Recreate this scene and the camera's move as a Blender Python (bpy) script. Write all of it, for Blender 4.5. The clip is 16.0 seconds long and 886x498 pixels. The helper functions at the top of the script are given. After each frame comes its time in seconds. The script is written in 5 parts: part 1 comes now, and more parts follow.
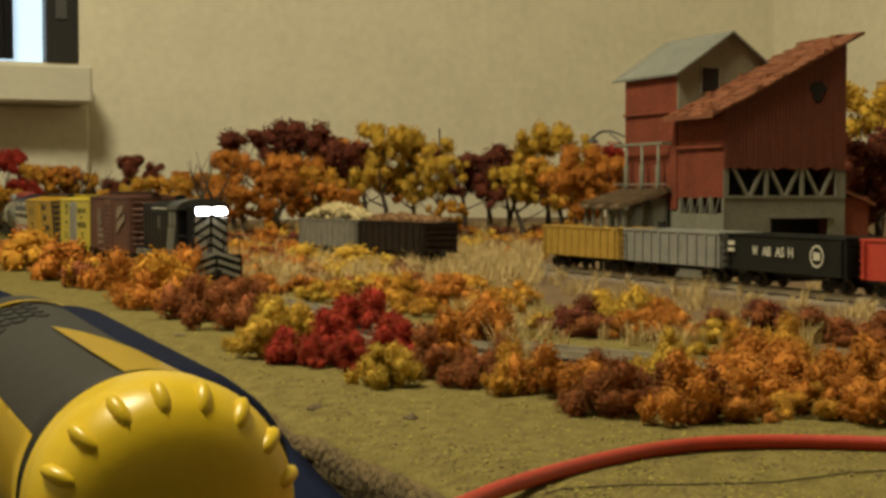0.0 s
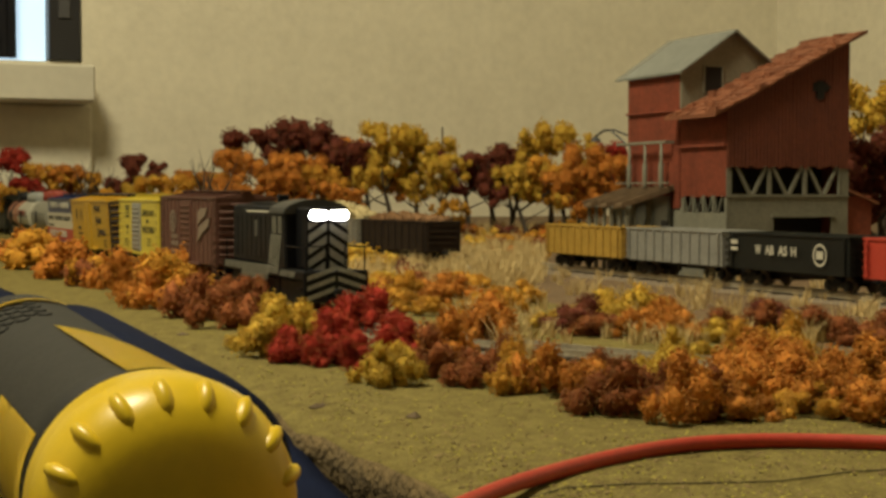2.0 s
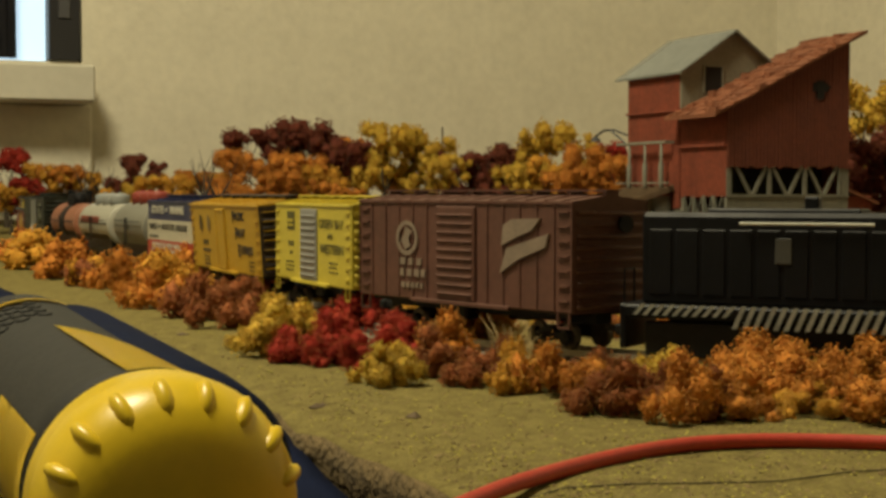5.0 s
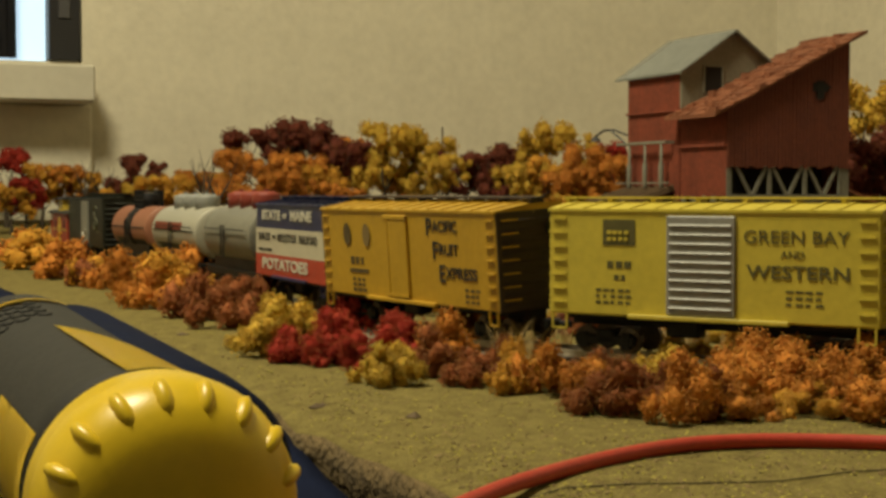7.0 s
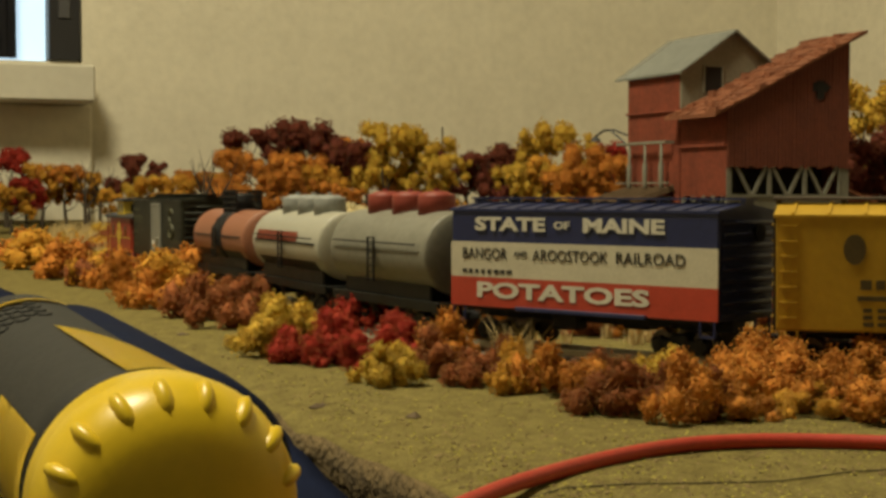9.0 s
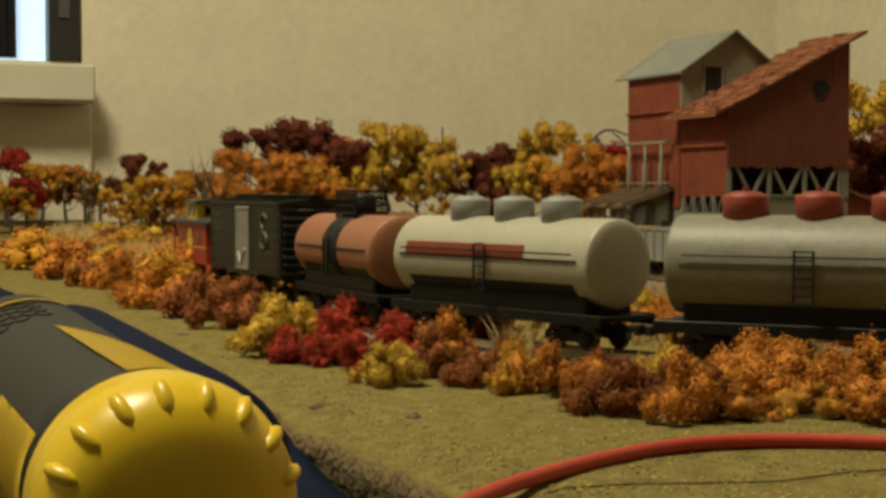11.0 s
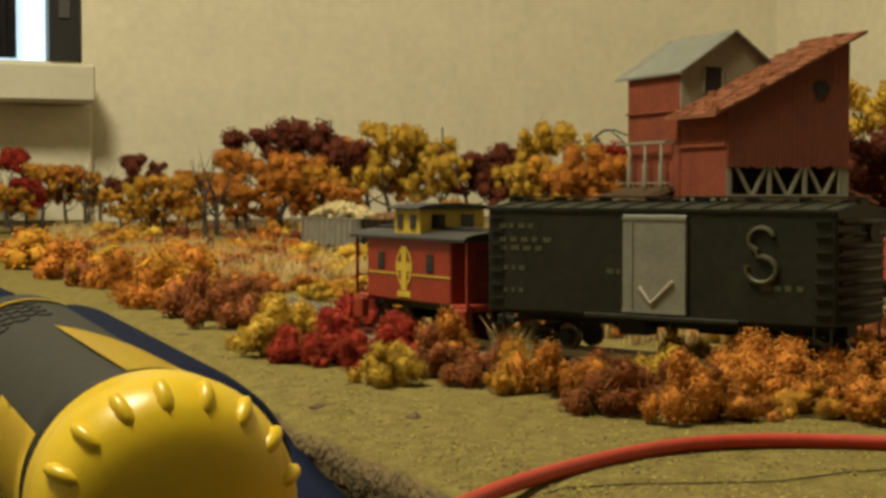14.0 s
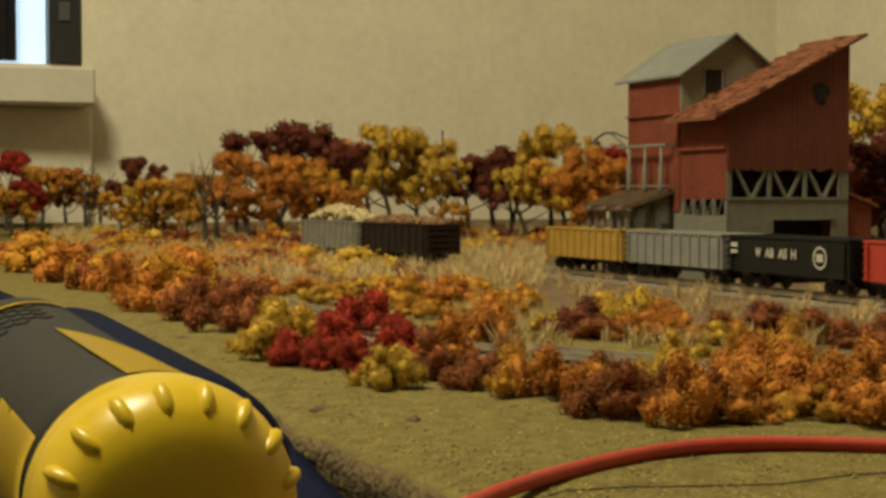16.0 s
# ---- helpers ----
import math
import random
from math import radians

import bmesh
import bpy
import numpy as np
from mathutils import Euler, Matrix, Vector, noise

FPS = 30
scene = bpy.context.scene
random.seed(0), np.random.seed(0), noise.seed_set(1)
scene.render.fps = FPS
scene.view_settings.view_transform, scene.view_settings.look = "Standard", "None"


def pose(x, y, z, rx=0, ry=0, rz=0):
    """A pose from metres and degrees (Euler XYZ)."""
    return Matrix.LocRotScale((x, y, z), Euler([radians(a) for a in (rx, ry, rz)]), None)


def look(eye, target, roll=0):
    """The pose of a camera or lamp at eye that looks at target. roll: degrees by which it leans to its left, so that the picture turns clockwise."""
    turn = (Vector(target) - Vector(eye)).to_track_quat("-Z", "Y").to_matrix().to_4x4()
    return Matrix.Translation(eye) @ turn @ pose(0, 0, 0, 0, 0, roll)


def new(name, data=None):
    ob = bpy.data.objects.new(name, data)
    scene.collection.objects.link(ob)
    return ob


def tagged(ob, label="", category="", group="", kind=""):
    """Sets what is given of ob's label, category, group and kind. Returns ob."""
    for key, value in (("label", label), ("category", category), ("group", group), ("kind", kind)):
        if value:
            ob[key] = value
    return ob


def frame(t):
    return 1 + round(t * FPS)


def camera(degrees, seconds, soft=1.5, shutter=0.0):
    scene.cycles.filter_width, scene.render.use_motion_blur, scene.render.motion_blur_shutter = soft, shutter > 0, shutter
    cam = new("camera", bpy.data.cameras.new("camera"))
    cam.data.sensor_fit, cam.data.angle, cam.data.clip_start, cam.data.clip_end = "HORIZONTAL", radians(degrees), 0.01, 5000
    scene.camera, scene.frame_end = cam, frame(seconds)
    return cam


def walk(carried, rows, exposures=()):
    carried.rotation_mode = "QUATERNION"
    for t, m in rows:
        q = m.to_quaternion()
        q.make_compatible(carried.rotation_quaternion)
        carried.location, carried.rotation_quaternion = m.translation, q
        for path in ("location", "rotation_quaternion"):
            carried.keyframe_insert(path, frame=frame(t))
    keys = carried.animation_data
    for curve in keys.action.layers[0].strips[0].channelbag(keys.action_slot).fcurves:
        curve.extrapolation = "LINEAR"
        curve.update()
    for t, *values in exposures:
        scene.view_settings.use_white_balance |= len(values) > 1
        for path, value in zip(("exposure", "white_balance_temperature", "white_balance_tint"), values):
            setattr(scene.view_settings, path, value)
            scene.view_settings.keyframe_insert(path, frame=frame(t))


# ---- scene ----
# ---------------------------------------------------------------- camera
cam = camera(31.7, 16.0, soft=3.3)
EYE = Vector((0.0, 0.0, 0.064))
F_PX = 2761.0


def aim(dx, dy):
    """Camera pose with the view shifted by a small shake (picture units of 1/2761 rad)."""
    return pose(EYE.x, EYE.y, EYE.z, 90 - 2.13 + math.degrees(dy / F_PX), 0, math.degrees(dx / F_PX))


SHAKE = [(0.0, -5, 2), (0.2, -3, 2), (0.5, 0, -0.5), (0.8, 0, -3.5), (1.0, 0, -5.5), (1.2, 0, 0), (1.5, 0.6, 6.5), (1.7, 0.4, 2.5),
         (2.0, 0, 0), (3.0, 0, 0), (14.6, 0, 0), (15.0, 0, 1), (15.5, 0, 2.5), (16.0, 0, 5)]
walk(cam, [(t, aim(dx, dy)) for t, dx, dy in SHAKE],
     exposures=[(0.0, -.08), (12.3, -.06), (13.5, .08), (14.5, .16), (15.5, 0.0), (16.0, -.08)])

# ---------------------------------------------------------------- light
world = bpy.data.worlds.new("room_air")
scene.world = world
world.use_nodes = True
world.node_tree.nodes["Background"].inputs[0].default_value = (1.0, 0.86, 0.6, 1)
world.node_tree.nodes["Background"].inputs[1].default_value = 0.02


def area(name, eye, target, size, power, colour):
    d = bpy.data.lights.new(name, "AREA")
    d.shape, d.size, d.energy, d.color = "DISK", size, power, colour
    ob = new(name, d)
    ob.matrix_world = look(eye, target)
    return ob


area("ceiling_lamp", (-0.60, 0.54, 1.64), (-0.05, 1.1, 0), 0.5, 40, (1.0, 0.885, 0.585))
scene.view_settings.exposure = 0.0

# ---------------------------------------------------------------- materials
MATS = {}


def mat(name, colour, rough=0.6, metal=0.0, var=0.15, scale=120.0, bump=0.2, bscale=400.0, colour2=None, isl=0.0, obj=0.0,
        emit=0.0, detail=5.0, dist=0.0006, coat=0.0, spec=0.5, sss=0.0):
    """Procedural surface: two scales of noise for colour, fine relief, wear in the roughness."""
    if name in MATS:
        return MATS[name]
    m = bpy.data.materials.new(name)
    m.use_nodes = True
    nt = m.node_tree
    b = nt.nodes["Principled BSDF"]
    tc = nt.nodes.new("ShaderNodeTexCoord")
    n1 = nt.nodes.new("ShaderNodeTexNoise")
    n1.inputs["Scale"].default_value, n1.inputs["Detail"].default_value = scale, detail
    n2 = nt.nodes.new("ShaderNodeTexNoise")
    n2.inputs["Scale"].default_value, n2.inputs["Detail"].default_value = scale * 6.3, 3
    for n in (n1, n2):
        nt.links.new(tc.outputs["Object"], n.inputs["Vector"])
    add = nt.nodes.new("ShaderNodeMath")
    add.operation = "ADD"
    nt.links.new(n1.outputs[0], add.inputs[0])
    nt.links.new(n2.outputs[0], add.inputs[1])
    last = add
    if isl or obj:
        src = nt.nodes.new("ShaderNodeNewGeometry" if isl else "ShaderNodeObjectInfo")
        mul = nt.nodes.new("ShaderNodeMath")
        mul.operation = "MULTIPLY_ADD"
        nt.links.new(src.outputs["Random Per Island" if isl else "Random"], mul.inputs[0])
        mul.inputs[1].default_value = isl or obj
        nt.links.new(last.outputs[0], mul.inputs[2])
        last = mul
    ramp = nt.nodes.new("ShaderNodeMapRange")
    ramp.inputs[1].default_value, ramp.inputs[2].default_value = 0.62, 1.38 + (isl or obj)
    nt.links.new(last.outputs[0], ramp.inputs[0])
    mix = nt.nodes.new("ShaderNodeMix")
    mix.data_type = "RGBA"
    lo = tuple(max(0.0, c * (1 - var)) for c in colour)
    hi = colour2 or tuple(min(1.0, c * (1 + var)) for c in colour)
    mix.inputs[6].default_value, mix.inputs[7].default_value = (*lo, 1), (*hi, 1)
    nt.links.new(ramp.outputs[0], mix.inputs[0])
    nt.links.new(mix.outputs[2], b.inputs["Base Color"])
    r = nt.nodes.new("ShaderNodeMapRange")
    r.inputs[3].default_value, r.inputs[4].default_value = max(0.03, rough - 0.1), min(1, rough + 0.1)
    nt.links.new(n1.outputs[0], r.inputs[0])
    nt.links.new(r.outputs[0], b.inputs["Roughness"])
    b.inputs["Metallic"].default_value = metal
    b.inputs["Coat Weight"].default_value = coat
    b.inputs["Specular IOR Level"].default_value = spec
    if sss:
        b.inputs["Subsurface Weight"].default_value, b.inputs["Subsurface Scale"].default_value = sss, 0.003
        b.inputs["Subsurface Radius"].default_value = (1.0, 0.5, 0.2)
    if bump:
        n3 = nt.nodes.new("ShaderNodeTexNoise")
        n3.inputs["Scale"].default_value, n3.inputs["Detail"].default_value = bscale, 4
        nt.links.new(tc.outputs["Object"], n3.inputs["Vector"])
        bp = nt.nodes.new("ShaderNodeBump")
        bp.inputs["Strength"].default_value, bp.inputs["Distance"].default_value = bump, dist
        nt.links.new(n3.outputs[0], bp.inputs["Height"])
        nt.links.new(bp.outputs[0], b.inputs["Normal"])
    if emit:
        b.inputs["Emission Color"].default_value, b.inputs["Emission Strength"].default_value = (1.0, 0.97, 0.9, 1), emit
    MATS[name] = m
    return m


M_WALL = mat("plaster_wall", (0.69, 0.65, 0.52), 0.85, var=0.09, scale=11, bump=0.45, bscale=48, dist=0.004)
M_TRIM = mat("trim_paint", (0.58, 0.56, 0.47), 0.6, var=0.06, scale=14, bump=0.1)
M_BLACKFR = mat("black_frame", (0.012, 0.012, 0.014), 0.5)
M_FLOOR = mat("room_floor", (0.10, 0.07, 0.05), 0.6, scale=6)
M_GROUND = mat("turf_ground", (0.158, 0.121, 0.042), 0.95, spec=0.1, var=0.35, scale=130, bump=0.9, bscale=700, colour2=(0.262, 0.220, 0.074), dist=0.0012)
M_DIRT = mat("dirt_ground", (0.155, 0.10, 0.052), 0.95, var=0.4, scale=60, bump=0.9, bscale=800, dist=0.0012)
M_FOAMEDGE = mat("crumbly_edge", (0.15, 0.105, 0.045), 0.95, var=0.5, scale=90, bump=1.0, bscale=350, dist=0.003)
M_BALLAST = mat("ballast", (0.21, 0.165, 0.115), 0.9, var=0.4, scale=400, bump=1.0, bscale=900, dist=0.001, isl=0.6)
M_TIE = mat("tie", (0.095, 0.075, 0.055), 0.8, var=0.4, obj=0.5)
M_RAIL = mat("rail_metal", (0.50, 0.46, 0.38), 0.4, metal=0.6, var=0.3)
M_NAVY = mat("navy_cloth", (0.0065, 0.011, 0.034), 0.85, spec=0.08, var=0.3, scale=60, bump=0.4, bscale=1500)
M_RUBBER = mat("black_rubber", (0.025, 0.025, 0.024), 0.7, spec=0.3, var=0.25, scale=200, bump=0.35, bscale=900)
M_YPLASTIC = mat("yellow_plastic", (0.74, 0.52, 0.016), 0.34, var=0.06, scale=60, bump=0.05, bscale=600)
M_HOSE = mat("red_hose", (0.44, 0.040, 0.024), 0.5, var=0.2, scale=150, bump=0.2)
M_BLACK = mat("black_plastic", (0.012, 0.012, 0.013), 0.55, spec=0.25, var=0.4, scale=150)
M_DKGREY = mat("dark_grey_body", (0.030, 0.032, 0.034), 0.5, var=0.3, scale=60)
M_WHEEL = mat("wheel_steel", (0.12, 0.10, 0.08), 0.45, metal=0.8, var=0.4)
M_LETTER_W = mat("white_letter", (0.52, 0.50, 0.42), 0.6, var=0.1)
M_LETTER_K = mat("black_letter", (0.025, 0.022, 0.02), 0.6, var=0.2)
M_LAMP = mat("headlight_lens", (1, 1, 1), 0.3, var=0.0, emit=30)
M_GLASS = mat("dark_glazing", (0.01, 0.01, 0.012), 0.12, var=0.1, bump=0)
M_DAY = mat("daylight", (0.5, 0.7, 0.9), 0.5, var=0.0, bump=0, emit=1.0)
M_DAY.node_tree.nodes["Principled BSDF"].inputs["Emission Color"].default_value = (0.58, 0.78, 0.95, 1)


# ---------------------------------------------------------------- mesh helpers
def part(name, bm, material, parent=None, label="", m=None, smooth=False):
    """Links a bmesh as one mesh object, under a thing or a part if given."""
    me = bpy.data.meshes.new(name)
    bm.to_mesh(me)
    bm.free()
    for k in (material if isinstance(material, (list, tuple)) else [material]):
        me.materials.append(k)
    if smooth:
        me.polygons.foreach_set("use_smooth", [True] * len(me.polygons))
    ob = new(name, me)
    if parent:
        ob.parent = parent
    if m is not None:
        ob.matrix_basis = m
    if label:
        ob["label"] = label
    return ob


def thing(name, m, label, category, group="", kind=""):
    ob = new(name)
    ob.empty_display_size = 0.02
    ob.matrix_basis = m
    return tagged(ob, label, category, group, kind)


def box(bm, x0, x1, y0, y1, z0, z1, bev=0.0, mi=0):
    r = bmesh.ops.create_cube(bm, size=1.0, matrix=Matrix.Translation(((x0 + x1) / 2, (y0 + y1) / 2, (z0 + z1) / 2)) @ Matrix.Diagonal((abs(x1 - x0), abs(y1 - y0), abs(z1 - z0), 1)))
    vs = r["verts"]
    fs = {f for v in vs for f in v.link_faces}
    for f in fs:
        f.material_index = mi
    if bev:
        es = {e for v in vs for e in v.link_edges}
        bmesh.ops.bevel(bm, geom=list(es), offset=bev, segments=1, affect="EDGES", profile=0.5)
    return bm


def boxes(*args):
    bm = bmesh.new()
    for a in args:
        box(bm, *a)
    return bm


def tube(bm, pts, radii, n=8, cap=True):
    """A tapered tube through points."""
    rings = []
    pts = [Vector(p) for p in pts]
    for i, p in enumerate(pts):
        d = (pts[min(i + 1, len(pts) - 1)] - pts[max(i - 1, 0)]).normalized()
        a = d.orthogonal().normalized() if i == 0 else (a - d * a.dot(d)).normalized()
        b = d.cross(a)
        r = radii[i] if isinstance(radii, (list, tuple)) else radii
        rings.append([bm.verts.new(p + (a * math.cos(2 * math.pi * k / n) + b * math.sin(2 * math.pi * k / n)) * r) for k in range(n)])
    for r0, r1 in zip(rings, rings[1:]):
        for k in range(n):
            bm.faces.new((r0[k], r0[(k + 1) % n], r1[(k + 1) % n], r1[k]))
    if cap:
        bm.faces.new(rings[0][::-1])
        bm.faces.new(rings[-1])
    return bm


def lathe(bm, prof, n=24, axis="x"):
    """Surface turned round an axis from (along, radius) pairs."""
    rings = []
    for a, r in prof:
        ring = []
        for k in range(n):
            c, s = math.cos(2 * math.pi * k / n) * r, math.sin(2 * math.pi * k / n) * r
            ring.append(bm.verts.new((a, c, s) if axis == "x" else ((c, a, s) if axis == "y" else (c, s, a))))
        rings.append(ring)
    for r0, r1 in zip(rings, rings[1:]):
        for k in range(n):
            bm.faces.new((r0[k], r0[(k + 1) % n], r1[(k + 1) % n], r1[k]))
    bm.faces.new(rings[0][::-1])
    bm.faces.new(rings[-1])
    bmesh.ops.recalc_face_normals(bm, faces=bm.faces)
    return bm


def prism(bm, outline, y0, y1, mi=0):
    """Outline in x, z pushed along y."""
    a = [bm.verts.new((x, y0, z)) for x, z in outline]
    b = [bm.verts.new((x, y1, z)) for x, z in outline]
    n = len(a)
    fs = [bm.faces.new(a), bm.faces.new(b[::-1])] + [bm.faces.new((a[i], b[i], b[(i + 1) % n], a[(i + 1) % n])) for i in range(n)]
    for f in fs:
        f.material_index = mi
    bmesh.ops.recalc_face_normals(bm, faces=fs)
    return bm


def letters(name, text, size, material, parent, m, width=None, bold=0.0, label=""):
    """Raised lettering from the built-in font, as a mesh part."""
    cu = bpy.data.curves.new(name, "FONT")
    cu.body, cu.size, cu.align_x, cu.align_y = text, size, "CENTER", "CENTER"
    cu.extrude, cu.offset, cu.resolution_u = 0.0001, bold, 3
    tmp = bpy.data.objects.new("tmp", cu)
    scene.collection.objects.link(tmp)
    bpy.context.view_layer.update()
    me = bpy.data.meshes.new_from_object(tmp.evaluated_get(bpy.context.evaluated_depsgraph_get()))
    bpy.data.objects.remove(tmp)
    me.name = name
    me.materials.clear()
    me.materials.append(material)
    ob = new(name, me)
    ob.parent = parent
    k = 1.0
    if width and len(me.vertices):
        xs = [v.co.x for v in me.vertices]
        k = width / (max(xs) - min(xs))
    ob.matrix_basis = m @ Matrix.Diagonal((k, 1, 1, 1))
    if label:
        ob["label"] = label
    return ob


# ---------------------------------------------------------------- the line of the tracks
BEND_S = (-1.5, -1.3, -1.1, -1.0, -.9, -.3, -.2, -.1, 0, .1, .2, .3, .36)
BEND_K = (0, .13, .24, .18, 0, -.08, -.32, 1.84, 2.85, 2.77, 3.31, 3.2, 0)
S_LEFT, S_DOWN, TH0 = -1.50, 0.75, -0.8814
FINE = np.arange(-3.0, 2.4, .002)
BEND = np.interp(FINE, BEND_S, BEND_K) - 2.2 * ((FINE > S_DOWN) & (FINE < S_DOWN + .5)) - 2.0 * ((FINE < S_LEFT) & (FINE > S_LEFT - .58))
TURN = np.cumsum(BEND) * .002
TURN = TURN - np.interp(0, FINE, TURN) + TH0


def heading(s):
    """Direction of the main track at the running length s."""
    return float(np.interp(s, FINE, TURN))


STEP = 0.005
S_MIN, S_MAX = -2.75, 2.2
LINE = {}
p = [0.03468, 0.65930]
i = 0
while i * STEP <= S_MAX:
    LINE[i] = (p[0], p[1])
    a = heading((i + 0.5) * STEP)
    p = [p[0] + math.cos(a) * STEP, p[1] + math.sin(a) * STEP]
    i += 1
p = [0.03468, 0.65930]
i = 0
while i * STEP >= S_MIN:
    LINE[i] = (p[0], p[1])
    a = heading((i - 0.5) * STEP)
    p = [p[0] - math.cos(a) * STEP, p[1] - math.sin(a) * STEP]
    i -= 1


def track(s):
    k = math.floor(s / STEP)
    f = s / STEP - k
    lo, hi = min(LINE), max(LINE)
    a, b = LINE[max(lo, min(hi, k))], LINE[max(lo, min(hi, k + 1))]
    return a[0] + (b[0] - a[0]) * f, a[1] + (b[1] - a[1]) * f, heading(s)


UX, UY = 0.385, -0.923          # along the layout's front edge, towards the camera
EDGE = (-0.0255, 0.44)           # a point of that edge


def across(x, y):
    """Distance from the layout's front edge, to the back."""
    return (x - EDGE[0]) * -UY + (y - EDGE[1]) * UX


def ground_z(x, y):
    v = across(x, y)
    t = max(0.0, min(1.0, (y - 1.55) / 0.9))
    z = -0.0065 + 0.030 * t * t * (3 - 2 * t)
    z += 0.0012 * noise.noise(Vector((x * 14, y * 14, 0))) + 0.0006 * noise.noise(Vector((x * 50, y * 50, 3)))
    return z - 0.004 * max(0.0, 1 - v / 0.03) ** 2


# ---------------------------------------------------------------- room
WALL_A = Vector((-0.497, 2.25))    # foot of the back wall, under the window
WDX, WDY = 0.923, 0.385


def wall_pt(t, out=0.0):
    return WALL_A.x + WDX * t + WDY * out, WALL_A.y + WDY * t - WDX * out


ANG = math.degrees(math.atan2(WDY, WDX))
CORNER_T = 1.16


def on_wall(t, out, z, extra=0.0):
    x, y = wall_pt(t, out)
    return pose(x, y, z, 0, 0, ANG + extra)


def build_room():
    """Back wall with a window opening, side walls, ceiling and floor."""
    h0, h1 = -0.75, 1.75
    # back wall in pieces round the window opening, which runs t -0.62..-0.015, z 0.26..0.8
    bm = bmesh.new()
    w0, w1, z0, z1 = -0.60, -0.0215, 0.248, 0.782
    box(bm, -1.6, w0, 0, 0.10, h0, h1)
    box(bm, w1, CORNER_T, 0, 0.10, h0, h1)
    box(bm, w0, w1, 0, 0.10, h0, z0)
    box(bm, w0, w1, 0, 0.10, z1, h1)
    tagged(part("wall_back", bm, M_WALL, None, "", on_wall(0, 0, 0)), "cream rough-plastered room wall behind the layout", "wall", "", "structure")
    bm = boxes((CORNER_T, CORNER_T + 0.1, -4.2, 0.1, h0, h1))
    tagged(part("wall_right", bm, M_WALL, None, "", on_wall(0, 0, 0)), "cream rough-plastered side wall of the room", "wall", "", "structure")
    bm = boxes((-1.7, -1.6, -4.2, 0.1, h0, h1))
    tagged(part("wall_left", bm, M_WALL, None, "", on_wall(0, 0, 0)), "cream plastered room wall", "wall", "", "structure")
    bm = boxes((-1.7, CORNER_T + 0.1, -4.3, -4.2, h0, h1))
    tagged(part("wall_front", bm, M_WALL, None, "", on_wall(0, 0, 0)), "cream plastered room wall", "wall", "", "structure")
    bm = boxes((-1.7, CORNER_T + 0.1, -4.3, 0.1, h1, h1 + 0.05))
    tagged(part("ceiling", bm, M_TRIM, None, "", on_wall(0, 0, 0)), "plain pale ceiling of the room", "ceiling", "", "structure")
    bm = boxes((-1.7, CORNER_T + 0.1, -4.3, 0.1, h0 - 0.05, h0))
    tagged(part("floor", bm, M_FLOOR, None, "", on_wall(0, 0, 0)), "dark room floor under the layout", "floor", "", "structure")
    # window: black frame, bright gap beside a dark curtain
    win = thing("window_1", on_wall(0, 0, 0), "black-framed window with dark curtain and bright daylight gap", "window", "", "structure")
    part("window_frame", boxes((-0.068, -0.0238, -0.006, 0.05, 0.249, 0.780, 0.002)), M_BLACKFR, win)
    part("window_frame", boxes((-0.598, -0.56, -0.006, 0.05, 0.251, 0.780, 0.002)), M_BLACKFR, win)
    part("window_frame", boxes((-0.56, -0.068, 0.0, 0.05, 0.758, 0.780, 0.002)), M_BLACKFR, win)
    part("latch_plate", boxes((-0.055, -0.039, -0.010, -0.006, 0.309, 0.336, 0.001)), mat("latch_grey", (0.07, 0.07, 0.075), 0.4), win, "grey latch plate")
    part("pane", boxes((-0.56, -0.068, 0.030, 0.034, 0.249, 0.758)), M_DAY, win, "bright pale blue daylight pane")
    bm = bmesh.new()
    for k in range(44):
        x = -0.56 + k * 0.01027
        tube(bm, [(x, 0.012 + 0.006 * math.sin(k * 1.3), 0.252), (x + .002 * math.sin(k), 0.012 + 0.006 * math.sin(k * 1.3 + 0.5), 0.757)], 0.0072, 6)
    part("curtain", bm, mat("black_curtain", (0.012, 0.012, 0.02), 0.9, var=0.4), win, "black gathered curtain", smooth=True)
    bm = boxes((-0.9, -0.018, -0.088, -0.0005, 0.187, 0.238, 0.003))
    tagged(part("window_sill", bm, M_TRIM, None, "", on_wall(0, 0, 0)), "cream painted window ledge on the room wall", "window sill", "", "structure")
    bm = boxes((-0.9, -0.010, -0.014, -0.0005, 0.02, 0.1865, 0.003))
    tagged(part("wall_panel", bm, M_WALL, None, "", on_wall(0, 0, 0)), "cream boxed-out wall panel under the window ledge", "wall panel", "", "structure")


